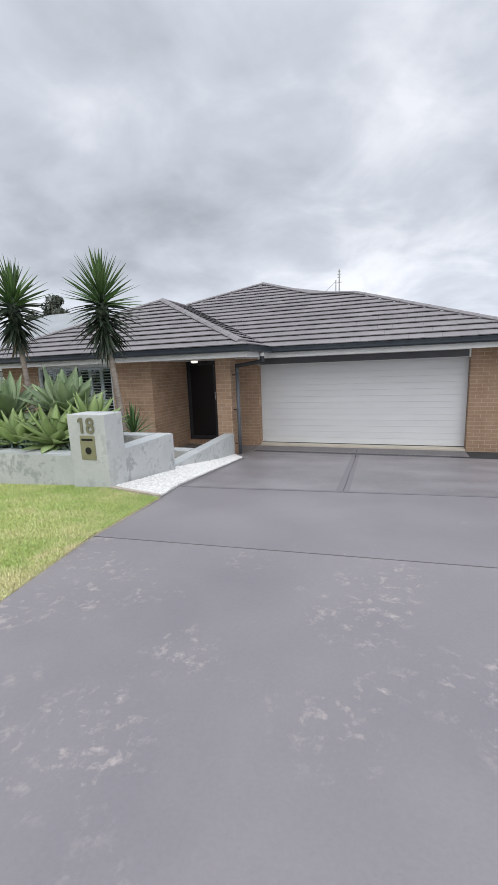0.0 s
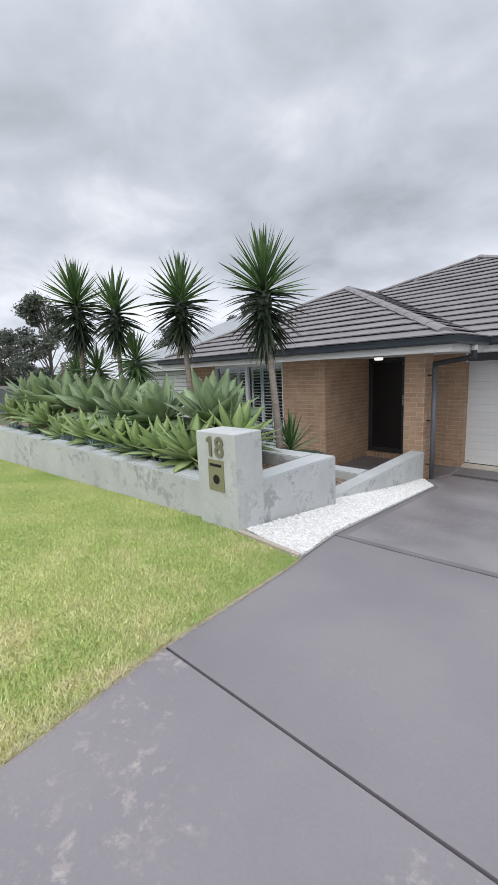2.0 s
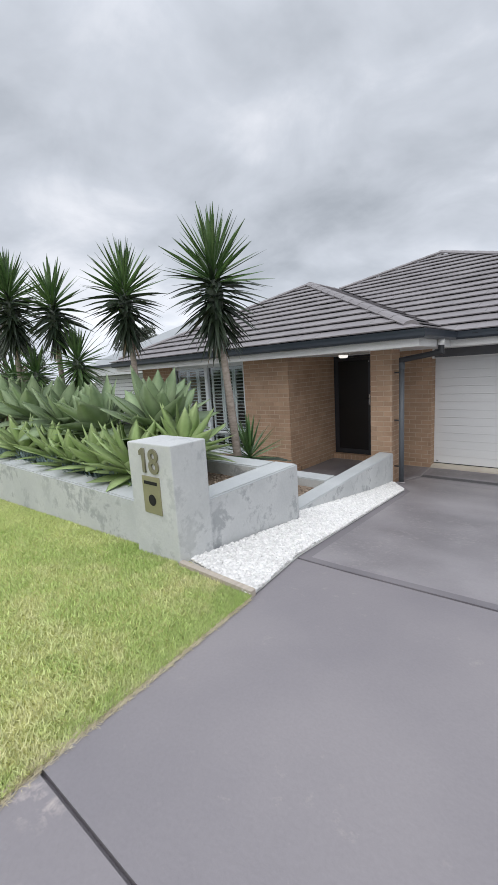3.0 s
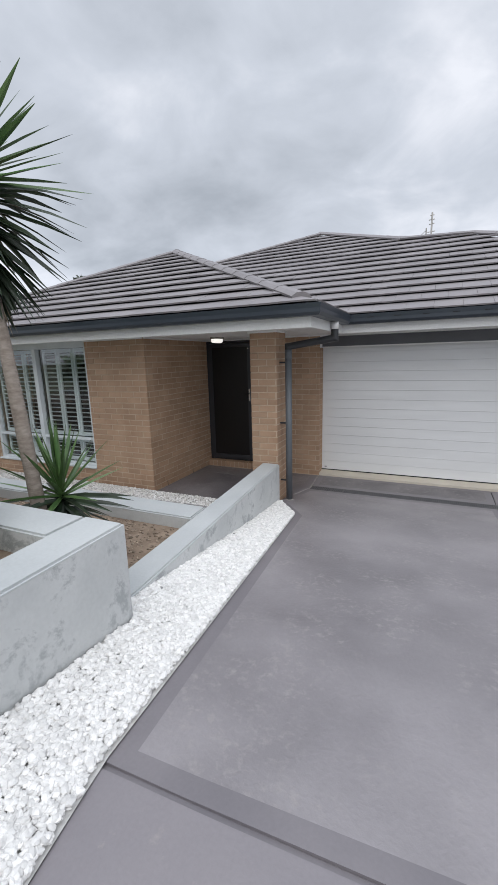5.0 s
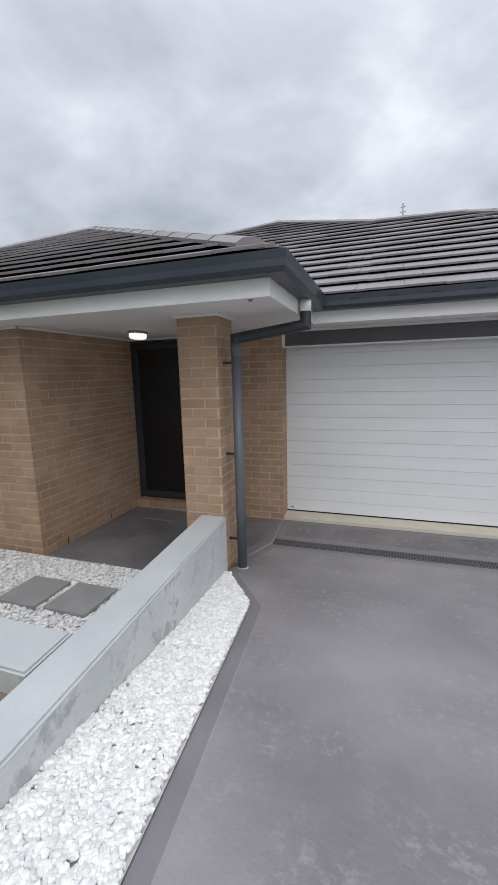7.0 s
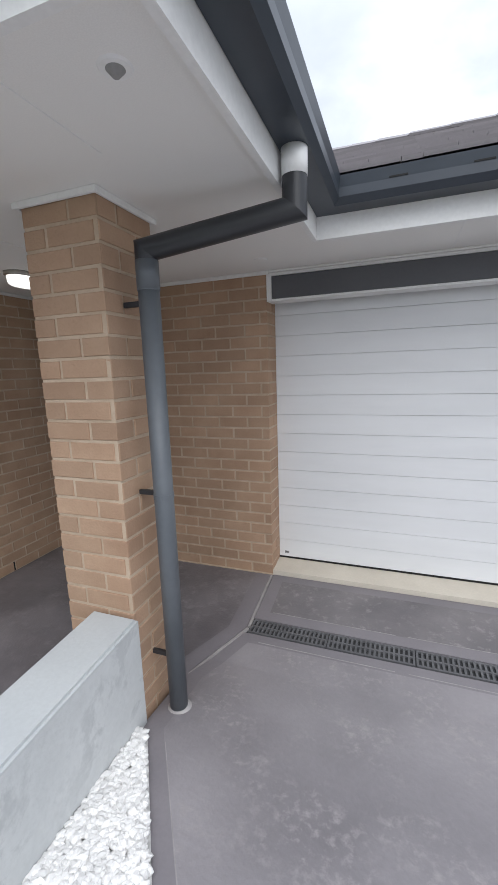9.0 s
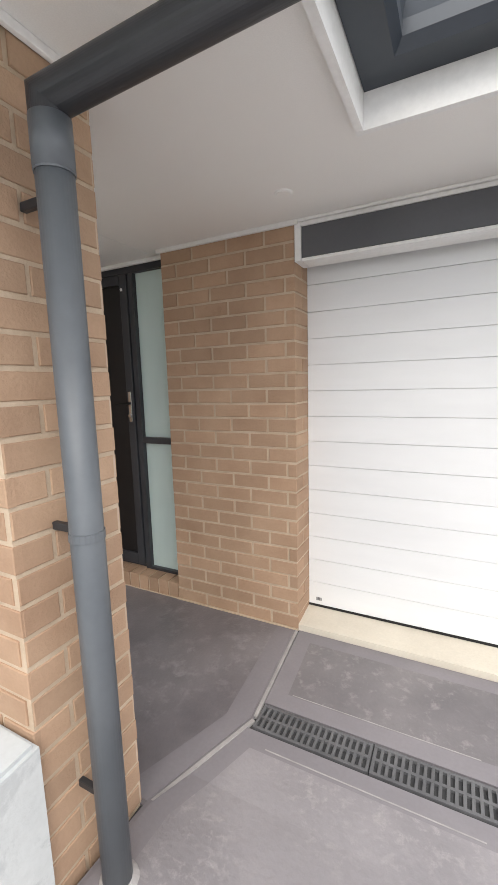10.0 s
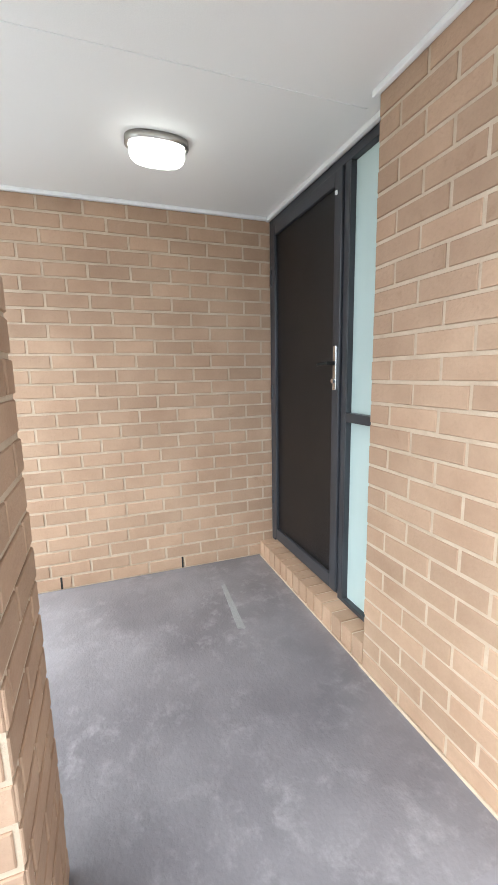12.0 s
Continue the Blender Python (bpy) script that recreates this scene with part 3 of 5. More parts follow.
pts = []
for _ in range(46000):
    y = -6.48 + 4.83 * rng.random()
    a, b = wall_out_x(y) + 0.004, (edge_x(y) if y < -2.15 else left_mid(y)) - 0.012
    if b < a + 0.01 or rng.random() > (b - a) / 0.75:
        continue
    x = a + (b - a) * rng.random()
    pts.append((x, y, gravel_z(x, y) + 0.0 + 0.014 * rng.random()))
pebbles("white_gravel", np.array(pts), 0.0135, "pebble", "white pebbles heaped in a strip beside the driveway", "gravel")
pts = []
for _ in range(19000):
    x, y = -0.4 - 5.0 * rng.random() ** 1.4, -1.76 - 1.5 * rng.random()
    pts.append((x, y, 0.038 + 0.012 * rng.random()))
pebbles("path_gravel", np.array(pts), 0.0135, "pebble", "white pebbles on the path to the porch", "gravel")
pts = []
for _ in range(1800):
    x, y = -0.25 - 3.0 * rng.random(), -4.95 + 1.3 * rng.random()
    pts.append((x, y, 0.462 + 0.004 * rng.random()))
for _ in range(1500):
    x, y = -0.05 - 3.0 * rng.random(), -6.2 + 0.9 * rng.random()
    pts.append((x, y, 1.022 + 0.006 * rng.random()))
pebbles("bark_chips", np.array(pts), 0.013, "mulch", "brown bark chips and clods on the garden soil", "mulch")
pts = [(edge_x(y) - 0.2 - 0.3 * rng.random(), y, gravel_z(edge_x(y) - 0.3, y) + 0.03) for y in (-4.6, -3.3, -5.5, -2.9)]
pebbles("dark_stones", np.array(pts), 0.011, "paver", "few dark stones lying on the white gravel", "stone")

for x, y in ((-1.585, -2.355), (-1.11, -2.34)):
    tagged(part("stepping_paver", boxes((x - 0.2, x + 0.2, y - 0.2, y + 0.2, 0.0, 0.075), bevel=0.006), "paver"), "square grey concrete paver set in white pebbles", "paver", "stepping pavers")
bm = prism([(0.33, -6.60), (0.885, -6.475), (0.88, -6.43), (0.325, -6.555)], lambda x, y: 0.5, lambda x, y: gravel_z(min(x, edge_x(-6.45)), -6.45) + 0.03)
tagged(part("timber_edging", bm, "timber"), "weathered timber edging between lawn and gravel", "edging")

# ---- house ----
CEIL = 2.335
BL, BH, J = 0.2255, 0.0720, 0.0140
brick_meshes = {}


def brick_mesh(length):
    key = round(length, 3)
    if key not in brick_meshes:
        bm = boxes((0, key, -0.005, 0.02, 0, BH))
        bmesh.ops.bevel(bm, geom=[e for e in bm.edges if all(v.co.y < -0.004 for v in e.verts)], offset=0.0025, segments=1, affect="EDGES")
        me = bpy.data.meshes.new("brick")
        bm.to_mesh(me)
        bm.free()
        me.materials.append(M["brick"])
        brick_meshes[key] = me
    return brick_meshes[key]


todo_bricks = []


def brick_face(thing, x, y, rz, length, z0, z1, phase=0.0, single=True):
    """A face of stretcher bond; it runs from (x, y) along the turn rz, and faces to its right."""
    todo_bricks.append((thing, x, y, rz, length, z0, z1, phase, single))


def lay(thing, x, y, rz, length, z0, z1, phase, single):
    base = pose(x, y, 0, 0, 0, rz)
    z, row = z0, 0
    joined_v, joined_f = [], []
    r = random.Random(int(1000 * (x + y + length)))
    while z < z1 - 0.02:
        u = -((phase + (0.5 if row % 2 else 0.0)) % 1.0) * (BL + J)
        while u < length - 0.02:
            a, b = max(u, 0.0), min(u + BL, length)
            if b - a > 0.03:
                m = base @ pose(a + r.uniform(0, 0.002), r.uniform(-0.0015, 0.0015), z + r.uniform(-0.0014, 0.0014), 0, r.uniform(-0.35, 0.35), r.uniform(-0.25, 0.25))
                if z + BH > z1:
                    m = m @ Matrix.Diagonal((1, 1, (z1 - z) / BH, 1))
                if single:
                    share("brick", brick_mesh(b - a), thing, m)
                else:
                    k = len(joined_v)
                    me = brick_mesh(b - a)
                    joined_v += [tuple(m @ v.co) for v in me.vertices]
                    joined_f += [[k + i for i in p.vertices] for p in me.polygons]
            u += BL + J
        z += BH + J
        row += 1
    if not single:
        me = bpy.data.meshes.new("brickwork")
        me.from_pydata(joined_v, [], joined_f)
        ob = piece("brickwork", me, "brick", thing)
        ob["kind"] = "stuff"


def brick_wall(name, label, core):
    thing = tagged(empty(name), label, "brick wall", kind="structure")
    part("mortar_core", boxes(*core), "mortar", thing)
    return thing


t = brick_wall("wall_entry", "tan brick wall between front door and garage", [(-0.885, 0.0, 0.0, 0.26, -0.02, CEIL)])
brick_face(t, -0.885, 0.0, 0, 0.889, 0.006, CEIL)
brick_face(t, 0.0, 0.0, 90, 0.225, 0.006, CEIL, 0.5)
t = brick_wall("wall_porch", "tan brick side wall of the porch", [(-2.4, -2.155, -1.7, 0.2, -0.02, CEIL)])
brick_face(t, -2.155, -1.704, 90, 1.8, 0.006, CEIL, 0.25)
t = brick_wall("wall_front", "tan brick front wall beside shuttered window", [(-3.3, -2.40, -1.7, -1.45, -0.02, CEIL), (-5.7, -3.3, -1.7, -1.45, -0.02, 0.27)])
brick_face(t, -3.3, -1.7, 0, 1.145, 0.006, CEIL, 0.75)
brick_face(t, -5.7, -1.7, 0, 2.4, 0.006, 0.27, 0.1)
t = brick_wall("wall_front_far", "tan brick front wall at the far house corner", [(-6.95, -5.7, -1.7, -1.45, -0.02, CEIL)])
brick_face(t, -6.95, -1.7, 0, 1.25, 0.006, CEIL, 0.3, False)
t = brick_wall("brick_pier", "tan brick pier carrying the porch roof", [(-0.521, -0.16, -1.57, -1.215, -0.02, CEIL)])
brick_face(t, -0.525, -1.57, 0, 0.369, 0.006, CEIL, 0.0)
brick_face(t, -0.16, -1.57, 90, 0.355, 0.006, CEIL, 0.5)
brick_face(t, -0.16, -1.215, 180, 0.361, 0.006, CEIL, 0.3)
brick_face(t, -0.521, -1.215, 270, 0.355, 0.006, CEIL, 0.0)
t = brick_wall("wall_garage", "tan brick wall on the far side of the garage door", [(4.965, 6.0, 0.0, 0.26, -0.02, CEIL)])
brick_face(t, 4.961, 0.0, 0, 1.04, 0.006, CEIL, 0.4, False)
brick_face(t, 4.965, 0.2, 270, 0.2, 0.006, CEIL, 0.5, False)
# plain walls that close the house
tagged(part("wall_back", boxes((-6.95, -6.7, -1.45, 9.6, -0.02, CEIL), (5.75, 6.0, 0.26, 9.6, -0.02, CEIL), (-6.7, 5.75, 9.35, 9.6, -0.02, CEIL), (-6.7, -2.4, 0.6, 0.7, -0.02, CEIL), (-2.4, -2.3, 0.34, 0.6, -0.02, CEIL), (-2.4, -0.9, 0.29, 0.34, -0.02, CEIL)), "mortar"), "plain brick house walls out of sight", "wall", kind="structure")
tagged(part("floor_inside", boxes((-6.7, 5.75, -1.45, 9.35, -0.04, -0.01)), "dark"), "dark floor inside the house", "floor", kind="structure")

# ceilings
tagged(part("ceiling_porch", boxes((-7.3, 0.46, -2.24, -1.70, CEIL, CEIL + 0.02), (-2.4, 0.46, -1.70, 0.0, CEIL, CEIL + 0.02), (0.46, 6.2, -0.665, 0.0, CEIL, CEIL + 0.02), (-2.4, 0.0, 0.0, 0.34, CEIL, CEIL + 0.02)), "soffit"), "off-white flat porch ceiling and eave soffit", "ceiling", kind="structure")
tagged(part("ceiling_inside", boxes((-6.95, 6.0, 0.3, 9.6, CEIL, CEIL + 0.02), (-6.95, -2.4, -1.70, 0.3, CEIL, CEIL + 0.02), (0.0, 6.0, 0.0, 0.3, CEIL, CEIL + 0.02)), "soffit"), "plain ceiling inside the house", "ceiling", kind="structure")
bm = boxes((-2.153, -0.9, 0.07, 0.093, CEIL - 0.025, CEIL), (-0.905, 0.03, -0.026, -0.006, CEIL - 0.025, CEIL), (-2.149, -2.125, -1.7, 0.07, CEIL - 0.022, CEIL), (0.03, 4.96, -0.022, -0.002, CEIL - 0.014, CEIL), (-3.3, -2.155, -1.728, -1.708, CEIL - 0.022, CEIL),
           (-0.55, -0.135, -1.596, -1.578, CEIL - 0.025, CEIL), (-0.153, -0.135, -1.578, -1.209, CEIL - 0.025, CEIL), (-0.55, -0.135, -1.209, -1.191, CEIL - 0.025, CEIL), (-0.548, -0.53, -1.578, -1.209, CEIL - 0.025, CEIL), bevel=0.004)
tagged(part("trim_ceiling", bm, "white"), "white ceiling trim above the brickwork", "trim", kind="structure")
tagged(part("soffit_joint", boxes((1.2, 1.204, -0.66, -0.03, CEIL - 0.002, CEIL + 0.001), (0.02, 0.024, -2.2, -1.75, CEIL - 0.002, CEIL + 0.001), (-1.0, -0.996, -1.6, 0.02, CEIL - 0.002, CEIL + 0.001)), "white"), "thin joint strip between soffit sheets", "trim", kind="structure")

# garage lintel
tagged(part("garage_lintel", boxes((0.045, 4.92, 0.0, 0.14, 2.145, 2.298)), "beam"), "charcoal painted lintel over the garage door", "lintel", kind="structure")
tagged(part("trim_lintel", boxes((0.008, 0.043, -0.008, 0.14, 2.128, CEIL), (4.922, 4.958, -0.008, 0.14, 2.128, CEIL), (0.045, 4.92, 0.002, 0.14, 2.128, 2.143), (0.045, 4.92, -0.004, 0.14, 2.30, CEIL - 0.015)), "white"), "white trim round the garage lintel", "trim", kind="structure")

# garage door
gdoor = tagged(empty("garage_door", (0, 0.205, 0)), "white ribbed sectional garage door, closed", "garage door")
N, Z0, Z1 = 14, 0.07, 2.2
H = (Z1 - Z0) / N
bm = boxes((0.006, 4.958, 0.0, 0.03, 0.0008, H - 0.0012))
bmesh.ops.bevel(bm, geom=[e for e in bm.edges if all(v.co.y < 0.001 for v in e.verts) and abs(e.verts[0].co.z - e.verts[1].co.z) < 1e-4], offset=0.0014, segments=1, affect="EDGES")
pm = bpy.data.meshes.new("panel")
bm.to_mesh(pm)
bm.free()
pm.materials.append(M["garage"])
for i in range(N):
    share("panel", pm, gdoor, pose(0, 0, Z0 + i * H))
part("backing", boxes((0.006, 4.958, 0.012, 0.05, Z0, Z1)), "garage", gdoor)
part("bottom_seal", boxes((0.006, 4.958, -0.004, 0.02, Z0 - 0.012, Z0 + 0.002)), "black", gdoor, "black rubber bottom seal")
bm = bmesh.new()
for dx in (0, 1, 2, 3):
    box(bm, 0.055 + dx * 0.009, 0.061 + dx * 0.009, -0.003, 0.0, Z0 + 0.03, Z0 + 0.05)
part("maker_badge", bm, "grate", gdoor, "small dark badge")

# entry door
door = tagged(empty("front_door", (0, 0.098, 0)), "black mesh security door in charcoal frame, closed", "door")
part("door_frame", boxes((-2.152, -2.105, 0, 0.08, 0.113, 2.315), (-1.262, -1.223, 0, 0.08, 0.113, 2.269), (-2.105, -0.89, 0, 0.08, 2.27, 2.315), (-2.105, -1.262, 0.02, 0.08, 0.113, 0.138), bevel=0.003), "door_frame", door)
leaf = part("door_leaf", boxes((-2.1, -2.045, -0.012, 0.03, 0.143, 2.265), (-1.33, -1.267, -0.012, 0.03, 0.143, 2.265), (-2.045, -1.33, -0.012, 0.03, 2.2, 2.265), (-2.045, -1.33, -0.012, 0.03, 0.143, 0.223), bevel=0.004), "door_frame", door)
part("security_mesh", boxes((-2.045, -1.33, 0.006, 0.012, 0.223, 2.2)), "mesh", leaf, "black woven security mesh")
for z in (0.45, 1.2, 1.95):
    part("hinge", boxes((-2.115, -2.09, -0.018, -0.004, z - 0.05, z + 0.05), bevel=0.003), "door_frame", leaf)
part("handle_plate", boxes((-1.312, -1.282, -0.022, -0.01, 1.24, 1.46), bevel=0.004), "chrome", leaf, "chrome handle plate")
bm = tube(bmesh.new(), [(-1.297, -0.02, 1.375), (-1.297, -0.06, 1.375), (-1.386, -0.062, 1.37)], 0.009, 10)
part("handle", bm, "black", leaf, "black lever handle")
bm = bmesh.new()
bmesh.ops.create_cone(bm, cap_ends=True, segments=16, radius1=0.012, radius2=0.012, depth=0.014, matrix=pose(-1.297, -0.026, 1.285, 90))
part("lock_cylinder", bm, "chrome", leaf, "chrome lock")
part("closer_clip", boxes((-1.318, -1.302, -0.02, -0.01, 2.155, 2.175), bevel=0.003), "white", leaf, "small white clip")
side = tagged(empty("sidelight_window", (0, 0.098, 0)), "tall frosted glass sidelight in charcoal frame", "window")
part("window_frame", boxes((-1.221, -1.213, 0, 0.07, 0.113, 2.268), (-0.897, -0.889, 0, 0.07, 0.113, 2.268), (-1.213, -0.897, -0.004, 0.07, 1.085, 1.13), (-1.213, -0.897, 0, 0.07, 0.113, 0.135), bevel=0.002), "door_frame", side)
part("pane", boxes((-1.213, -0.897, 0.03, 0.036, 1.13, 2.268)), frost, side, "frosted pale green glass")
part("pane", boxes((-1.213, -0.897, 0.03, 0.036, 0.135, 1.085)), frost, side, "frosted pale green glass")
sill = tagged(empty("door_sill"), "tan brick-on-edge sill under the front door", "sill", kind="structure")
part("sill_core", boxes((-2.15, -0.89, 0.006, 0.24, -0.02, 0.102)), "mortar", sill)
bm = boxes((0, 0.076, -0.003, 0.24, 0.0, 0.11), bevel=0.003)
sm = bpy.data.meshes.new("brick")
bm.to_mesh(sm)
bm.free()
sm.materials.append(M["brick"])
for i in range(14):
    share("brick", sm, sill, pose(-2.148 + i * 0.0905, 0.0, 0.0))

wee = tagged(empty("weep_slots"), "black open weep joints at the foot of the brick wall", "weep slot", kind="structure")
for y in (-1.355, -0.585):
    part("slot", boxes((-2.154, -2.1485, y - 0.006, y + 0.006, 0.004, 0.082)), "black", wee)
tagged(part("trim_mortar_bead", boxes((-0.9, 0.0, -0.016, -0.006, -0.004, 0.010), (-2.145, -0.9, -0.012, -0.004, -0.004, 0.006), bevel=0.003), "mortar"), "pale uneven mortar bead along the wall foot", "trim", kind="structure")
tagged(part("paint_streak", prism([(-1.83, -0.375), (-1.82, -0.40), (-1.36, -0.445), (-1.35, -0.405)], -0.004, 0.0015), "paver"), "pale streak across the porch floor", "stain", kind="structure")

# shuttered window
win = tagged(empty("window_shuttered", (0, -1.7, 0)), "wide white-framed window with pale plantation shutters", "window")
part("window_frame", boxes((-5.7, -5.64, 0.03, 0.12, 0.28, CEIL), (-3.36, -3.302, 0.03, 0.12, 0.28, CEIL), (-4.56, -4.47, 0.03, 0.12, 0.28, 2.24), (-5.64, -3.36, 0.03, 0.12, 2.24, CEIL), (-5.64, -3.36, 0.03, 0.12, 0.28, 0.335), (-5.64, -4.56, 0.03, 0.1, 0.735, 0.775), (-4.47, -3.36, 0.03, 0.1, 0.735, 0.775), bevel=0.004), "shutter", win)
part("window_sill", boxes((-5.7, -3.302, -0.03, 0.03, 0.272, 0.30), bevel=0.004), "shutter", win)
lv = boxes((0, 1.0, -0.004, 0.004, -0.03, 0.03), bevel=0.003)
lm = bpy.data.meshes.new("louvre")
lv.to_mesh(lm)
lv.free()
lm.materials.append(M["shutter"])
for a, b in ((-5.62, -4.58), (-4.45, -3.38)):
    n = 3
    w = (b - a) / n
    for i in range(n):
        x0, x1 = a + i * w, a + (i + 1) * w
        for z0, z1 in ((0.34, 0.73), (0.78, 2.235)):
            sh = part("shutter", boxes((x0 + 0.004, x0 + 0.05, 0.15, 0.18, z0, z1), (x1 - 0.05, x1 - 0.004, 0.15, 0.18, z0, z1), (x0 + 0.05, x1 - 0.05, 0.15, 0.18, z0, z0 + 0.06), (x0 + 0.05, x1 - 0.05, 0.15, 0.18, z1 - 0.06, z1), bevel=0.003), "shutter", win)
            k = max(1, round((z1 - z0 - 0.12) / 0.075))
            for q in range(k):
                z = z0 + 0.06 + (z1 - z0 - 0.12) * (q + 0.5) / k
                share("louvre", lm, sh, pose(x0 + 0.05, 0.165, z, 68) @ Matrix.Diagonal((x1 - x0 - 0.1, 1, 1, 1)))
    pn = part("pane", boxes((a, b, 0.085, 0.091, 0.335, 2.24)), glass, win)
    pn.visible_shadow = False
tagged(part("window_reveal", boxes((-5.7, -3.3, -0.85, -0.8, 0.0, CEIL)), "dark"), "dark room behind the shutters", "wall", kind="structure")

# ---- roof ----
FB, FT, GT = 2.30, 2.41, 2.53
E_Y, E_X, G_Y = -2.25, 0.496, -0.675
fas = tagged(empty("fascia"), "white painted fascia boards under the gutters", "fascia", kind="structure")
part("board", boxes((-7.35, E_X, E_Y, E_Y + 0.025, FB, FT + 0.05)), "white", fas)
part("board", boxes((E_X - 0.025, E_X, E_Y + 0.026, G_Y - 0.001, FB, FT + 0.05)), "white", fas)
part("board", boxes((E_X - 0.025, 6.25, G_Y, G_Y + 0.025, FB, FT + 0.05)), "white", fas)
part("board", boxes((-7.35, -7.325, E_Y + 0.026, 8.0, FB, FT + 0.05)), "white", fas)


def gutter(name, a, b, out, miter_a, miter_b):
    """A quad gutter from a to b (plan), opening outwards by the vector out; mitres lengthen or shorten its lip."""
    prof = [(0.0, FT + 0.08), (0.0, FT), (0.105, FT), (0.128, FT + 0.03), (0.128, FT + 0.07), (0.136, GT), (0.124, GT + 0.003), (0.118, FT + 0.07), (0.118, FT + 0.035), (0.1, FT + 0.012), (0.008, FT + 0.012), (0.008, FT + 0.08)]
    bm = bmesh.new()
    d = (Vector(b) - Vector(a)).normalized()
    rings = []
    for p, mit in ((a, -miter_a), (b, miter_b)):
        rings.append([bm.verts.new((p[0] + out[0] * o + d.x * o * mit, p[1] + out[1] * o + d.y * o * mit, z)) for o, z in prof])
    n = len(prof)
    for i in range(n):
        bm.faces.new((rings[0][i], rings[0][(i + 1) % n], rings[1][(i + 1) % n], rings[1][i]))
    bm.faces.new(rings[0][::-1])
    bm.faces.new(rings[1])
    bmesh.ops.recalc_face_normals(bm, faces=bm.faces)
    return part(name, bm, "gutter", gut)


gut = tagged(empty("gutter"), "dark blue-grey steel roof gutter", "gutter", kind="structure")
gutter("gutter_run", (-7.35, E_Y - 0.002), (E_X + 0.002, E_Y - 0.002), (0, -1), 0, 1)
gutter("gutter_run", (E_X + 0.002, E_Y - 0.002), (E_X + 0.002, G_Y - 0.002), (1, 0), 1, -1)
gutter("gutter_run", (E_X + 0.002, G_Y - 0.002), (6.25, G_Y - 0.002), (0, -1), -1, 0)
bm = bmesh.new()
for i in range(16):
    box(bm, 0.85 + i * 0.34, 0.93 + i * 0.34, G_Y - 0.1335, G_Y - 0.128, FT + 0.073, FT + 0.08)
part("overflow_slots", bm, "black", gut)

APEX = Vector((-3.38, 1.16, 4.19))
RZ = 2.515
k_main = (4.98 - RZ) / (4.3 + 0.78)


def main_plane(x, y):
    return Vector((x, y, RZ + k_main * (y + 0.78)))


EL, ER = -7.42, 0.57
EF = -2.36
valley_top = Vector((APEX.x, 2.72, 4.19))
roof = tagged(empty("roof"), "hipped roof of flat grey concrete tiles", "roof", kind="structure")

roof_jobs = []


def roof_face(origin, u_dir, v_dir, poly, single):
    """Tiles laid in courses over a plan polygon in the roof plane, given by points in the world."""
    roof_jobs.append((origin, u_dir, v_dir, poly, single))


def crossing(poly, v):
    us = []
    for (u0, v0), (u1, v1) in zip(poly, poly[1:] + poly[:1]):
        if (v0 <= v < v1) or (v1 <= v < v0):
            us.append(u0 + (u1 - u0) * (v - v0) / (v1 - v0))
    return (min(us), max(us)) if len(us) >= 2 else None


tile_shared = {}


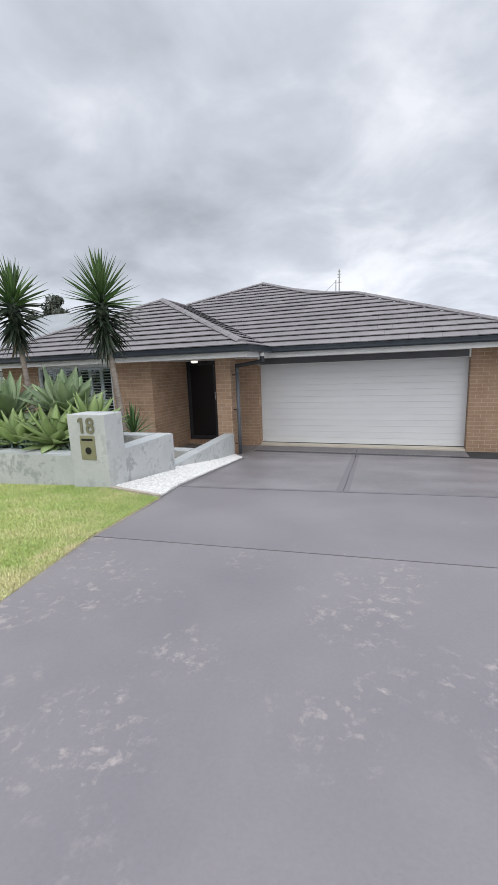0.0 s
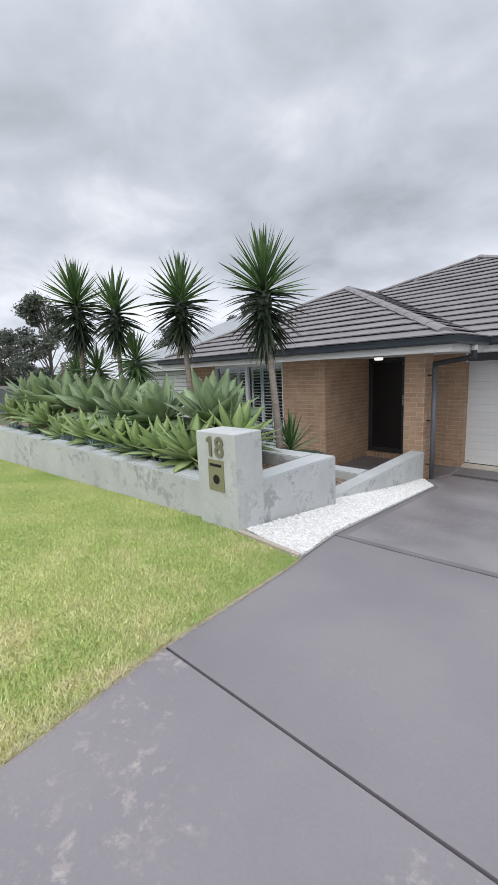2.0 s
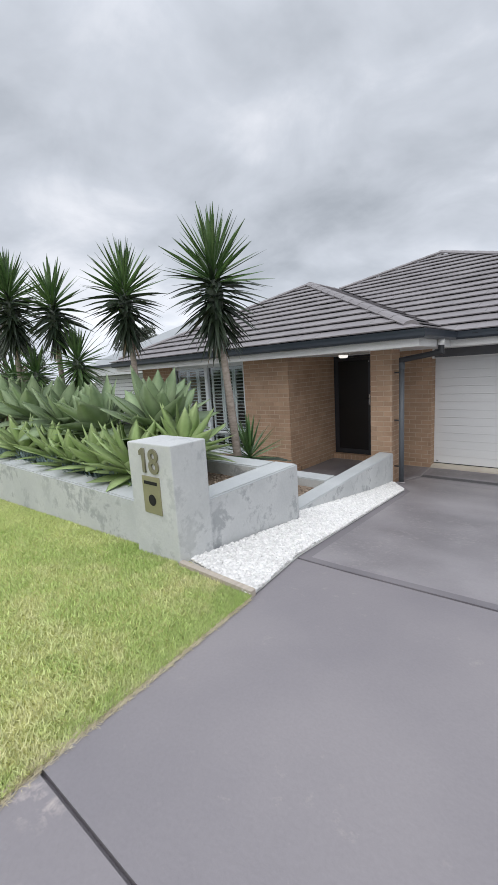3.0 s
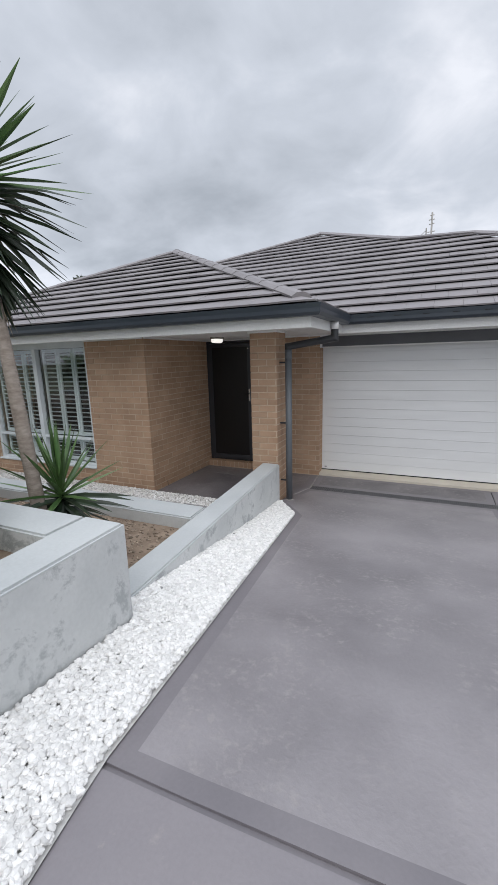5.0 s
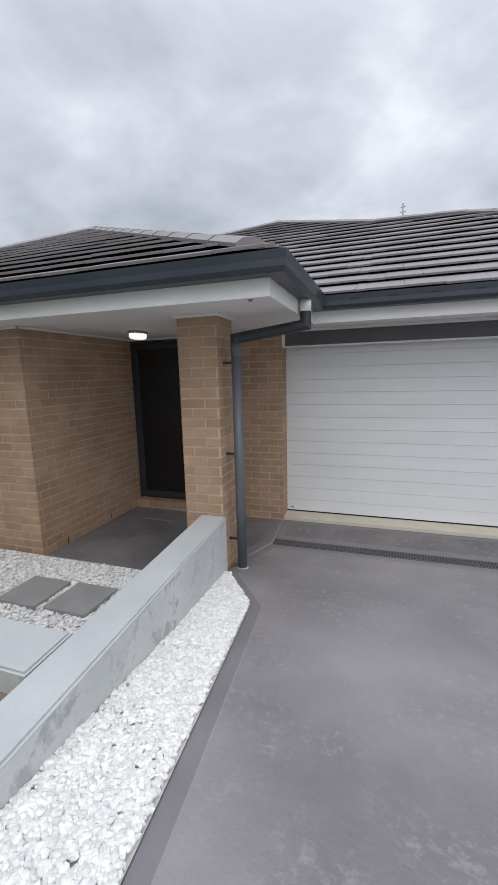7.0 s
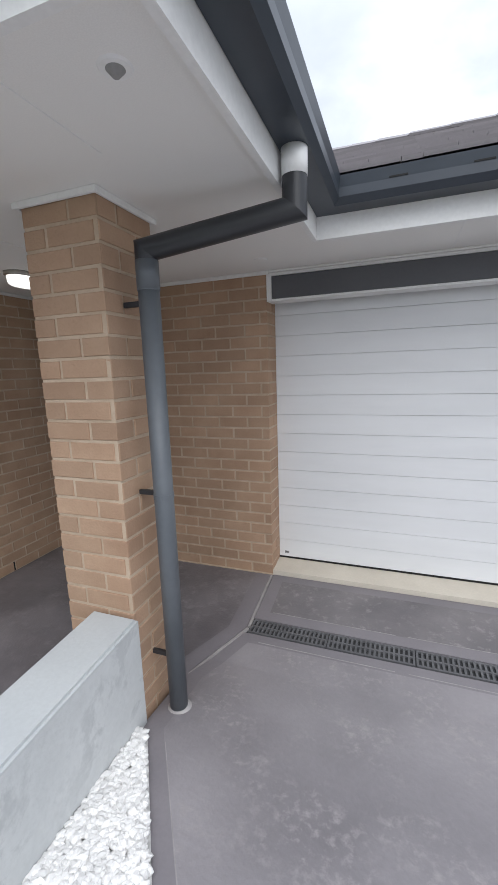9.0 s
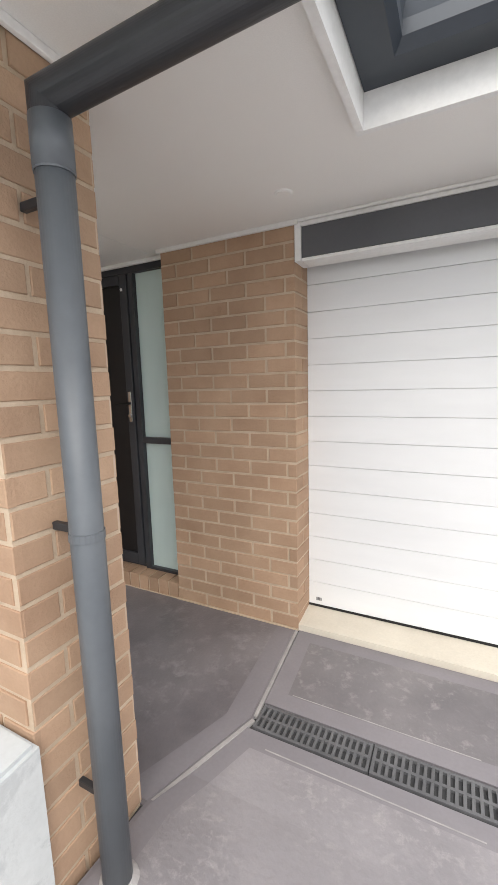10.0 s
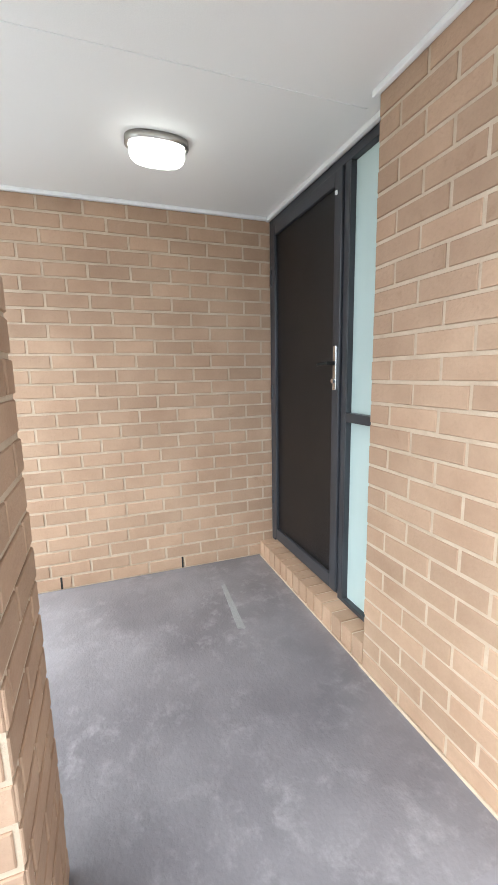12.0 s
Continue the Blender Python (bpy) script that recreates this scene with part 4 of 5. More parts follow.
def lay_tiles(origin, u_dir, v_dir, poly, single):
    u_dir, v_dir = u_dir.normalized(), v_dir.normalized()
    nrm = u_dir.cross(v_dir).normalized()
    m = Matrix((u_dir, v_dir, nrm)).transposed().to_4x4()
    m.translation = origin
    inv = m.inverted()
    p2 = [tuple((inv @ Vector(p))[:2]) for p in poly]
    top = max(v for _, v in p2)
    C, W = 0.318, 0.33
    bm = bmesh.new()
    bm.faces.new([bm.verts.new(m @ Vector((u, v, -0.02))) for u, v in p2])
    part("underlay", bm, "batten", roof)
    jv, jf = [], []
    r = random.Random(int(abs(origin.x * 100)) + len(poly))
    i = 0
    while i * C < top - 0.05:
        v0, v1 = i * C, min((i + 1) * C + 0.02, top - 0.004)
        ia, ib = crossing(p2, v0 + 0.002), crossing(p2, v1)
        if ia and ib:
            lo, hi = min(ia[0], ib[0]), max(ia[1], ib[1])
            u = math.floor(lo / W) * W + (W / 2 if i % 2 else 0) - W
            while u < hi:
                q = []
                for v, (a, b) in ((v0, ia), (v1, ib)):
                    q.append((min(max(u + 0.0015, a), b), min(max(u + W - 0.0015, a), b)))
                w0, w1 = q[0][1] - q[0][0], q[1][1] - q[1][0]
                if max(w0, w1) > 0.02:
                    # high thin butts leave a gap; the black underlay draws their shadow line
                    lift, th = 0.053 + r.uniform(-0.004, 0.004), 0.019
                    whole = w0 > W - 0.004 and w1 > W - 0.004
                    loc = [(q[0][0], v0, lift), (q[0][1], v0, lift), (q[1][1], v1, 0.012), (q[1][0], v1, 0.012),
                           (q[0][0], v0, lift - th), (q[0][1], v0, lift - th), (q[1][1], v1, -0.01), (q[1][0], v1, -0.01)]
                    fs = [(0, 1, 2, 3), (7, 6, 5, 4), (0, 4, 5, 1), (1, 5, 6, 2), (2, 6, 7, 3), (3, 7, 4, 0)]
                    if single(m @ Vector(loc[0])):
                        me = bpy.data.meshes.new("tile")
                        me.from_pydata([(x - loc[0][0], y - loc[0][1], z) for x, y, z in loc], [], fs) if not (whole and "tile" in tile_shared) else None
                        if whole:
                            if "tile" in tile_shared:
                                bpy.data.meshes.remove(me)
                                me = tile_shared["tile"]
                            else:
                                tile_shared["tile"] = me
                                me.materials.append(M["tile"])
                        else:
                            me.materials.append(M["tile"])
                        share("tile", me, roof, m @ Matrix.Translation((loc[0][0], loc[0][1], r.uniform(-0.002, 0.002))))
                    else:
                        k = len(jv)
                        jv += [tuple(m @ Vector(x)) for x in loc]
                        jf += [[k + a for a in f] for f in fs]
                u += W
        i += 1
    if jv:
        me = bpy.data.meshes.new("tile_field")
        me.from_pydata(jv, [], jf)
        ob = piece("tile_field", me, "tile", roof)
        ob["kind"] = "stuff"


near = lambda p: p.x > -3.2 and p.y < 0.6 and p.x < 1.4
none = lambda p: False
# left wing: front, right and left faces
f_l, f_r = Vector((EL, EF, RZ)), Vector((ER, EF, RZ))
roof_face(f_l, Vector((1, 0, 0)), APEX - Vector((APEX.x, EF, RZ)), [f_l, f_r, APEX], near)
v_bot = Vector((ER, -0.78, RZ))
roof_face(Vector((ER, EF, RZ)), Vector((0, 1, 0)), Vector((APEX.x, 0, APEX.z)) - Vector((ER, 0, RZ)), [f_r, v_bot, valley_top, APEX], near)
b_l = Vector((EL, 8.0, RZ))
roof_face(Vector((EL, 8.0, RZ)), Vector((0, -1, 0)), Vector((APEX.x, 0, APEX.z)) - Vector((EL, 0, RZ)), [b_l, f_l, APEX, Vector((APEX.x, 8.0, APEX.z))], none)
# main front slope, in two parts at the dip of its ridge
pk, dip, rt = main_plane(-1.08, 4.3), main_plane(0.99, 2.72), main_plane(2.25, 2.47)
lv_pt = main_plane(-3.38, 2.8)
up = main_plane(0, 1) - main_plane(0, 0)
dip_low = main_plane(0.99, -0.78)
roof_face(main_plane(0.57, -0.78), Vector((1, 0, 0)), up, [v_bot, dip_low, dip, pk, lv_pt], near)
r_end = main_plane(6.3, -0.78)
roof_face(dip_low, Vector((1, 0, 0)), up, [dip_low, r_end, rt, dip], near)
# far slopes that close the roof
bm = bmesh.new()
for pts in ([rt, r_end, Vector((6.3, 9.8, RZ)), Vector((2.25, 6.0, 4.1))], [pk, dip, rt, Vector((2.25, 6.0, 4.1))], [pk, Vector((2.25, 6.0, 4.1)), Vector((6.3, 9.8, RZ)), Vector((-7.4, 9.8, RZ))], [pk, Vector((-7.4, 9.8, RZ)), lv_pt]):
    bm.faces.new([bm.verts.new(Vector(p) - Vector((0, 0, 0.02))) for p in pts])
part("far_slope", bm, "tile", roof)


def hip_caps(a, b, width=0.12, step=0.42, rise=0.045):
    """Overlapping ridge caps from a to b."""
    a, b = Vector(a), Vector(b)
    n = max(1, round((b - a).length / step))
    d = (b - a) / n
    side_v = d.cross(Vector((0, 0, 1))).normalized()
    upv = side_v.cross(d).normalized()
    for i in range(n):
        bm = bmesh.new()
        p, q = a + d * i - d * 0.06, a + d * (i + 1)
        rows = []
        for at, s in ((p, 1.06), (q, 0.96)):
            rows.append([bm.verts.new(at + side_v * sx * width * s + upv * (rise * s * sz)) for sx, sz in ((-1, 0.15), (-0.55, 1.0), (0, 1.25), (0.55, 1.0), (1, 0.15), (0.9, -0.35), (-0.9, -0.35))])
        k = 7
        for j in range(k):
            bm.faces.new((rows[0][j], rows[0][(j + 1) % k], rows[1][(j + 1) % k], rows[1][j]))
        bm.faces.new(rows[0][::-1])
        bm.faces.new(rows[1])
        bmesh.ops.recalc_face_normals(bm, faces=bm.faces)
        part("ridge_cap", bm, "tile", roof)


lift = Vector((0, 0, 0.018))
hip_caps(f_r.lerp(APEX, 0.055) + lift, APEX + lift)
hip_caps(f_l.lerp(APEX, 0.055) + lift, APEX + lift)
hip_caps(APEX + lift, valley_top + lift)
hip_caps(lv_pt + lift, pk + lift)
hip_caps(pk + lift, dip + lift)
hip_caps(dip + lift, rt + lift)
hip_caps(r_end + lift, rt + lift)
tagged(part("valley_flashing", prism([(0.60, -0.80), (0.56, -0.76), (-3.38, 2.69), (-3.34, 2.75)], lambda x, y: RZ - 0.05 + k_main * (y + 0.78), lambda x, y: RZ + 0.005 + k_main * (y + 0.78)), "gutter"), "dark steel valley flashing between roof slopes", "flashing", kind="structure")

# downpipe
PX, PY, OX, OY = -0.034, -1.452, 0.55, -1.375
dp = tagged(empty("downpipe", (PX, PY, 0.0)), "slate-grey round steel downpipe bending under the eave", "downpipe")
off = Vector((PX, PY, 0.0))


def rel(*p):
    return [Vector(q) - off for q in p]


part("pipe", tube(bmesh.new(), rel((PX, PY, 0.03), (PX, PY, 1.985)), 0.043, 28), "pipe", dp, smooth=True)
part("pipe_elbow", tube(bmesh.new(), rel((PX, PY, 1.98), (PX, PY, 2.09)), 0.0462, 40), "pipe", dp, smooth=True)
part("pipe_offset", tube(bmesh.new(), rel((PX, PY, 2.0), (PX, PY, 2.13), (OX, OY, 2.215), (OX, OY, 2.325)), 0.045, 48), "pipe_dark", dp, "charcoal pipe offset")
part("pipe_outlet", tube(bmesh.new(), rel((OX, OY, 2.32), (OX, OY, FT + 0.004)), 0.0465, 28), "white", dp, "white pipe outlet", True)
for z in (1.975, 1.11):
    part("pipe_collar", tube(bmesh.new(), rel((PX, PY, z), (PX, PY, z + 0.022)), 0.0455, 24), "pipe", dp)
for z in (1.93, 1.13, 0.33):
    part("pipe_bracket", boxes((-0.122, -0.03, -0.009, 0.009, z - 0.011, z + 0.011), bevel=0.003), "pipe_dark", dp)
part("mortar_collar", tube(bmesh.new(), rel((PX, PY, -0.004), (PX, PY, 0.045), (PX, PY, 0.062)), [0.072, 0.062, 0.046], 20), "mortar_grey", dp, "rough mortar collar at the pipe foot")

# ceiling fittings
lamp = tagged(empty("ceiling_lamp", (-1.475, -0.722, CEIL), 90), "lit oval opal glass ceiling lamp with nickel rim", "lamp")
bm = bmesh.new()
bmesh.ops.create_uvsphere(bm, u_segments=32, v_segments=16, radius=1.0)
bmesh.ops.delete(bm, geom=[v for v in bm.verts if v.co.z > 0.01], context="VERTS")
for v in bm.verts:
    v.co = Vector((math.copysign(abs(v.co.x) ** 0.8, v.co.x) * 0.122, math.copysign(abs(v.co.y) ** 0.8, v.co.y) * 0.074, -math.sqrt(max(0.0, 1 - (1 - abs(v.co.z)) ** 2)) ** 1.1 * 0.068 - 0.02))
part("lamp_glass", bm, lit, lamp, "glowing opal glass", True)
bm = bmesh.new()
ring = []
for s, z in ((0.98, 0.0), (1.1, 0.0), (1.1, -0.022), (1.02, -0.028)):
    ring.append([bm.verts.new((math.copysign(abs(math.cos(a)) ** 0.8, math.cos(a)) * 0.125 * s, math.copysign(abs(math.sin(a)) ** 0.8, math.sin(a)) * 0.078 * s, z)) for a in (2 * math.pi * i / 40 for i in range(40))])
for r0, r1 in zip(ring, ring[1:]):
    for i in range(40):
        bm.faces.new((r0[i], r0[(i + 1) % 40], r1[(i + 1) % 40], r1[i]))
bm.faces.new(ring[0])
part("lamp_rim", bm, "nickel", lamp, "brushed nickel rim", True)


def round_fitting(name, x, y, radius, label, cone):
    th = tagged(empty(name, (x, y, CEIL)), label, "light fitting" if not cone else "sensor")
    bm = bmesh.new()
    bmesh.ops.create_cone(bm, cap_ends=True, segments=28, radius1=radius * 0.86, radius2=radius, depth=0.006, matrix=pose(0, 0, -0.002))
    part("rim", bm, "white", th)
    bm = bmesh.new()
    if cone:
        bmesh.ops.create_cone(bm, cap_ends=True, segments=24, radius1=radius * 0.2, radius2=radius * 0.55, depth=0.016, matrix=pose(0, 0, -0.0125))
        part("lens", bm, "paver", th, "grey plastic lens")
    else:
        bmesh.ops.create_cone(bm, cap_ends=True, segments=24, radius1=radius * 0.68, radius2=radius * 0.7, depth=0.002, matrix=pose(0, 0, -0.0058))
        part("lens", bm, "soffit", th, "pale lens")


round_fitting("downlight", 0.075, -0.325, 0.045, "small white recessed downlight in the soffit", False)
round_fitting("eave_sensor", 0.297, -2.03, 0.042, "white round sensor with grey lens under the eave", True)

# aerial on the roof
ant = tagged(empty("tv_aerial", (1.42, 5.5, 4.0)), "thin metal television aerial behind the ridge", "aerial")
part("mast", tube(bmesh.new(), [(0, 0, 0), (0, 0, 1.45)], 0.022, 8), "nickel", ant)
part("mast", tube(bmesh.new(), [(-0.12, 0, 0), (-0.12, 0, 1.1)], 0.017, 8), "nickel", ant)
for z, w in ((1.38, 0.05), (1.28, 0.07), (1.18, 0.06), (1.0, 0.09)):
    part("rod", tube(bmesh.new(), [(-w, 0, z), (w, 0, z + 0.01)], 0.012, 6), "nickel", ant)
part("stay", tube(bmesh.new(), [(-0.12, 0, 1.05), (-0.65, 0, 0.6)], 0.008, 6), "nickel", ant)

# ---- plants ----
def leaf_mesh(name, length, width, bend, fold, material, seg=9):
    """A fleshy leaf along +x: widest in the middle, pointed, trough-shaped and bent."""
    bm = bmesh.new()
    rows = []
    for i in range(seg + 1):
        s = i / seg
        w = width * (0.34 + 0.66 * math.sin(math.pi * s ** 1.05)) * max(1 - s ** 4, 0) ** 0.8
        x = length * s
        z = bend * length * s * s
        c = fold * (1 - 0.6 * s)
        th = 0.012 * (1 - s) + 0.002
        rows.append([(x, -w / 2, z + w * c), (x, 0, z), (x, w / 2, z + w * c), (x, 0, z - th)] if i < seg else [(x, 0, z)])
    vr = [[bm.verts.new(p) for p in r] for r in rows]
    for a, b in zip(vr, vr[1:]):
        for k in range(4):
            if len(b) == 4:
                bm.faces.new((a[k], a[(k + 1) % 4], b[(k + 1) % 4], b[k]))
            else:
                bm.faces.new((a[k], a[(k + 1) % 4], b[0]))
    bmesh.ops.recalc_face_normals(bm, faces=bm.faces)
    me = bpy.data.meshes.new(name)
    bm.to_mesh(me)
    bm.free()
    me.shade_smooth()
    me.materials.append(M[material])
    return me


old_leaf = [leaf_mesh("leaf", 0.48, 0.205, b, f, "agave") for b, f in ((0.05, 0.13), (-0.14, 0.1), (0.16, 0.18))]
young_leaf = [leaf_mesh("leaf", 0.40, 0.135, b, f, "agave_young") for b, f in ((0.06, 0.15), (-0.12, 0.12), (0.16, 0.2))]


def agave(x, y, z, size, n, seed, young=False, stem=0.0, tilt=(0, 0)):
    r = random.Random(seed)
    th = tagged(empty("agave", (x, y, z)), ("bright green young agave rosette at the wall edge" if young else "pale green broad-leaved agave rosette in the raised planter"), "agave", "agaves in the planter")
    meshes = young_leaf if young else old_leaf
    head = pose(0, 0, stem, tilt[0], tilt[1], r.uniform(0, 360))
    n = round(n * (1.75 if young else 1.45))
    for i in range(n):
        f = i / (n - 1)
        el = 72 - 84 * f ** 0.75 + r.uniform(-8, 8)
        az = i * 137.5 + r.uniform(-12, 12)
        s = size * (0.72 + 0.36 * math.sin(math.pi * (0.2 + 0.7 * f))) * r.uniform(0.9, 1.1)
        me = meshes[0] if 0.25 < f < 0.6 else meshes[2] if f <= 0.25 else meshes[r.choice((0, 1))]
        m = head @ pose(0, 0, 0.05 * (1 - f) * size, 0, 0, az) @ pose(0.03, 0, 0, r.uniform(-14, 14), -el, 0) @ Matrix.Diagonal((s, s * r.uniform(0.9, 1.12), s, 1))
        share("leaf", me, th, m)
    if stem > 0.02:
        bm = tube(bmesh.new(), [(0, 0, 0), (0.02, 0, stem * 0.5), (0, 0, stem + 0.05)], [0.06, 0.055, 0.05], 10)
        part("stem", bm, "stem", th, "dry brown stem")


SO = 1.02
agave(-1.22, -5.55, SO, 1.35, 30, 1, stem=0.46, tilt=(18, 10))
agave(-2.15, -5.65, SO, 1.25, 28, 2, stem=0.44, tilt=(24, 0))
agave(-3.25, -5.65, SO, 1.3, 28, 3, stem=0.44, tilt=(24, 4))
agave(-4.4, -5.6, SO, 1.35, 26, 4, stem=0.50, tilt=(20, -4))
agave(-5.5, -5.6, SO, 1.35, 26, 5, stem=0.54, tilt=(20, 5))
agave(-6.7, -5.6, SO, 1.4, 26, 6, stem=0.58, tilt=(18, 0))
agave(-7.9, -5.6, SO, 1.4, 26, 7, stem=0.60, tilt=(18, 0))
agave(-0.6, -5.72, SO, 1.25, 24, 8, True, stem=0.28, tilt=(0, 8))
agave(-0.95, -6.06, SO, 1.35, 26, 9, True, stem=0.12, tilt=(12, -4))
agave(-1.6, -6.05, SO, 1.2, 22, 10, True, stem=0.1, tilt=(14, 0))
agave(-2.2, -6.08, SO, 1.15, 20, 11, True, stem=0.08, tilt=(14, 4))
agave(-2.85, -6.02, SO, 1.2, 22, 12, True, stem=0.1, tilt=(12, 0))
agave(-3.7, -6.05, SO - 0.02, 1.35, 22, 13, True, stem=0.12, tilt=(14, 0))
agave(-4.7, -6.08, SO - 0.03, 1.2, 20, 14, True, stem=0.08, tilt=(14, 0))
agave(-5.7, -6.0, SO, 1.25, 22, 15, True, stem=0.24, tilt=(12, 0))
agave(-6.9, -6.0, SO, 1.25, 20, 16, True, stem=0.28, tilt=(12, 0))
agave(-8.1, -6.0, SO, 1.25, 20, 17, True, stem=0.3, tilt=(12, 0))


def blades(r, base, axis_up, specs, n_seg=3):
    """Sword leaves: each spec is (start, direction, length, width, droop). Returns verts and quads."""
    vs, fs = [], []
    for st, d, ln, w, droop in specs:
        d = Vector(d).normalized()
        sd = d.cross(Vector((0, 0, 1)))
        sd = sd.normalized() if sd.length > 0.05 else Vector((1, 0, 0))
        sd = (Matrix.Rotation(r.uniform(-0.7, 0.7), 3, d) @ sd)
        nn = sd.cross(d)
        k = len(vs)
        for i in range(n_seg + 1):
            s = i / n_seg
            p = Vector(st) + d * ln * s - Vector((0, 0, 1)) * droop * ln * s * s
            ww = w * (0.7, 1.0, 0.72, 0.06)[i] if n_seg == 3 else w * (1 - s)
            vs += [tuple(p - sd * ww / 2 + nn * ww * 0.22), tuple(p), tuple(p + sd * ww / 2 + nn * ww * 0.22)]
        for i in range(n_seg):
            a = k + 3 * i
            fs += [(a, a + 1, a + 4, a + 3), (a + 1, a + 2, a + 5, a + 4)]
    return vs, fs


def crown(name, thing, specs, material, seed, label=""):
    vs, fs = blades(random.Random(seed), None, None, specs)
    ob = from_arrays(name, vs, fs, material, thing, label)
    return ob


def yucca(x0, y0, z0, x1, y1, z1, radius, height, seed, label, trunk=True, r0=0.05, n=150):
    """A yucca: bare leaning trunk, green spear-shaped top, and a skirt of leaves below, much darker unless fresh."""
    r = random.Random(seed)
    th = tagged(empty("yucca", (x0, y0, z0)), label, "yucca", "yuccas in the garden")
    a, b = Vector((0, 0, 0)), Vector((x1 - x0, y1 - y0, z1 - z0))
    if trunk:
        mid_p = a.lerp(b, 0.45) + Vector((0.05 * (x0 - x1), 0, 0)) * 0.6
        pts = [a.lerp(mid_p, i / 6) for i in range(6)] + [mid_p.lerp(b, i / 6) for i in range(7)]
        rs = [r0 * (1.15 - 0.4 * i / 12) * r.uniform(0.93, 1.07) for i in range(13)]
        rs[0] *= 1.3
        part("trunk", tube(bmesh.new(), pts, rs, 12), "bark", th, "pale ringed trunk", True)
    low, top = [], []
    n = round(n * 1.15)
    dead = []
    for i in range(n):
        f = i / (n - 1)
        az = i * 2.39996 + r.uniform(-0.2, 0.2)
        if f < 0.66:
            g = f / 0.66
            el = radians(-66 + 74 * g + r.uniform(-12, 12))
            st = b + Vector((0, 0, height * (-0.36 + 0.44 * g)))
            ln = radius * (0.5 + 0.46 * g) * r.uniform(0.75, 1.08)
            low.append((st, (math.cos(az) * math.cos(el), math.sin(az) * math.cos(el), math.sin(el)), ln, 0.058 * radius / 0.75, 0.16))
        else:
            g = (f - 0.66) / 0.34
            el = radians(2 + 84 * g ** 0.9 + r.uniform(-7, 7))
            st = b + Vector((0, 0, height * (0.06 + 0.16 * g)))
            ln = radius * (1.0 - 0.08 * g) * r.uniform(0.86, 1.06)
            top.append((st, (math.cos(az) * math.cos(el), math.sin(az) * math.cos(el), math.sin(el)), ln, 0.054 * radius / 0.75, 0.02))
    for i in range(12 if trunk else 5):
        az = r.uniform(0, 6.28)
        dead.append((b + Vector((0, 0, -height * 0.34)), (math.cos(az) * 0.4, math.sin(az) * 0.4, -0.9), radius * r.uniform(0.35, 0.6), 0.03, 0.2))
    crown("crown_top", th, top, "yucca_top", seed + 1, "fresh green sword leaves")
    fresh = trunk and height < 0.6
    crown("crown_skirt", th, low, "yucca_top" if fresh else "yucca_low", seed + 2, "green lower leaves" if fresh else "dark drooping lower leaves")
    crown("dead_leaves", th, dead, "yucca_dead", seed + 3, "dry straw-coloured hanging leaves")
    if trunk:
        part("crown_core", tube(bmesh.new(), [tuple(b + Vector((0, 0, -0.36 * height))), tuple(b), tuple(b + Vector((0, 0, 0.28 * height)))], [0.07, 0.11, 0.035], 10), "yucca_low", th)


yucca(-0.80, -4.66, 0.44, -1.06, -4.66, 3.05, 0.74, 1.25, 21, "tall yucca with bare leaning trunk behind the planter wall", n=190)
yucca(-2.68, -4.70, 0.44, -2.87, -4.70, 3.18, 0.72, 1.2, 31, "tall yucca with dark leaf skirt above the agaves", n=180)
yucca(-4.35, -5.1, 0.9, -4.32, -5.1, 3.2, 0.72, 1.05, 41, "slender yucca rising behind the agaves", r0=0.045, n=140)
yucca(-5.3, -5.4, 0.9, -5.25, -5.4, 3.4, 0.78, 1.4, 51, "tall yucca with long dark leaf skirt", n=190)
yucca(-4.02, -4.95, 0.9, -4.02, -4.95, 2.36, 0.64, 0.55, 61, "short green yucca between the taller ones", r0=0.04, n=110)
yucca(-5.05, -5.2, 0.9, -5.05, -5.2, 2.22, 0.6, 0.5, 71, "short green yucca between the taller ones", r0=0.04, n=100)
yucca(-6.1, -5.2, 0.9, -6.1, -5.2, 2.15, 0.58, 0.5, 81, "short green yucca between the taller ones", r0=0.04, n=90)
yucca(-0.80, -4.5, 0.46, -0.80, -4.5, 0.98, 0.60, 0.4, 91, "low dark green yucca tuft at the foot of the trunk", trunk=False, n=85)
yucca(-2.55, -4.45, 0.46, -2.55, -4.45, 1.45, 0.55, 0.4, 95, "low dark green yucca tuft behind the agaves", trunk=False, n=60)

# blue-grey succulents along the front wall
r = random.Random(5)
for i, x in enumerate((-0.35, -1.25, -1.9, -2.5, -3.1, -3.4, -4.2, -4.5, -5.2, -6.3, -7.4)):
    th = tagged(empty("succulent", (x, -6.2, SO)), "low blue-grey succulent along the wall top", "succulent", "succulents along the wall")
    specs = []
    for k in range(230):
        az, el = r.uniform(0, 6.28), radians(r.uniform(20, 88))
        st = Vector((r.uniform(-0.24, 0.24), r.uniform(-0.07, 0.1), 0))
        specs.append((st, (math.cos(az) * math.cos(el), math.sin(az) * math.cos(el), math.sin(el)), r.uniform(0.1, 0.24), 0.026, 0.0))
    crown("foliage", th, specs, "succulent", i)

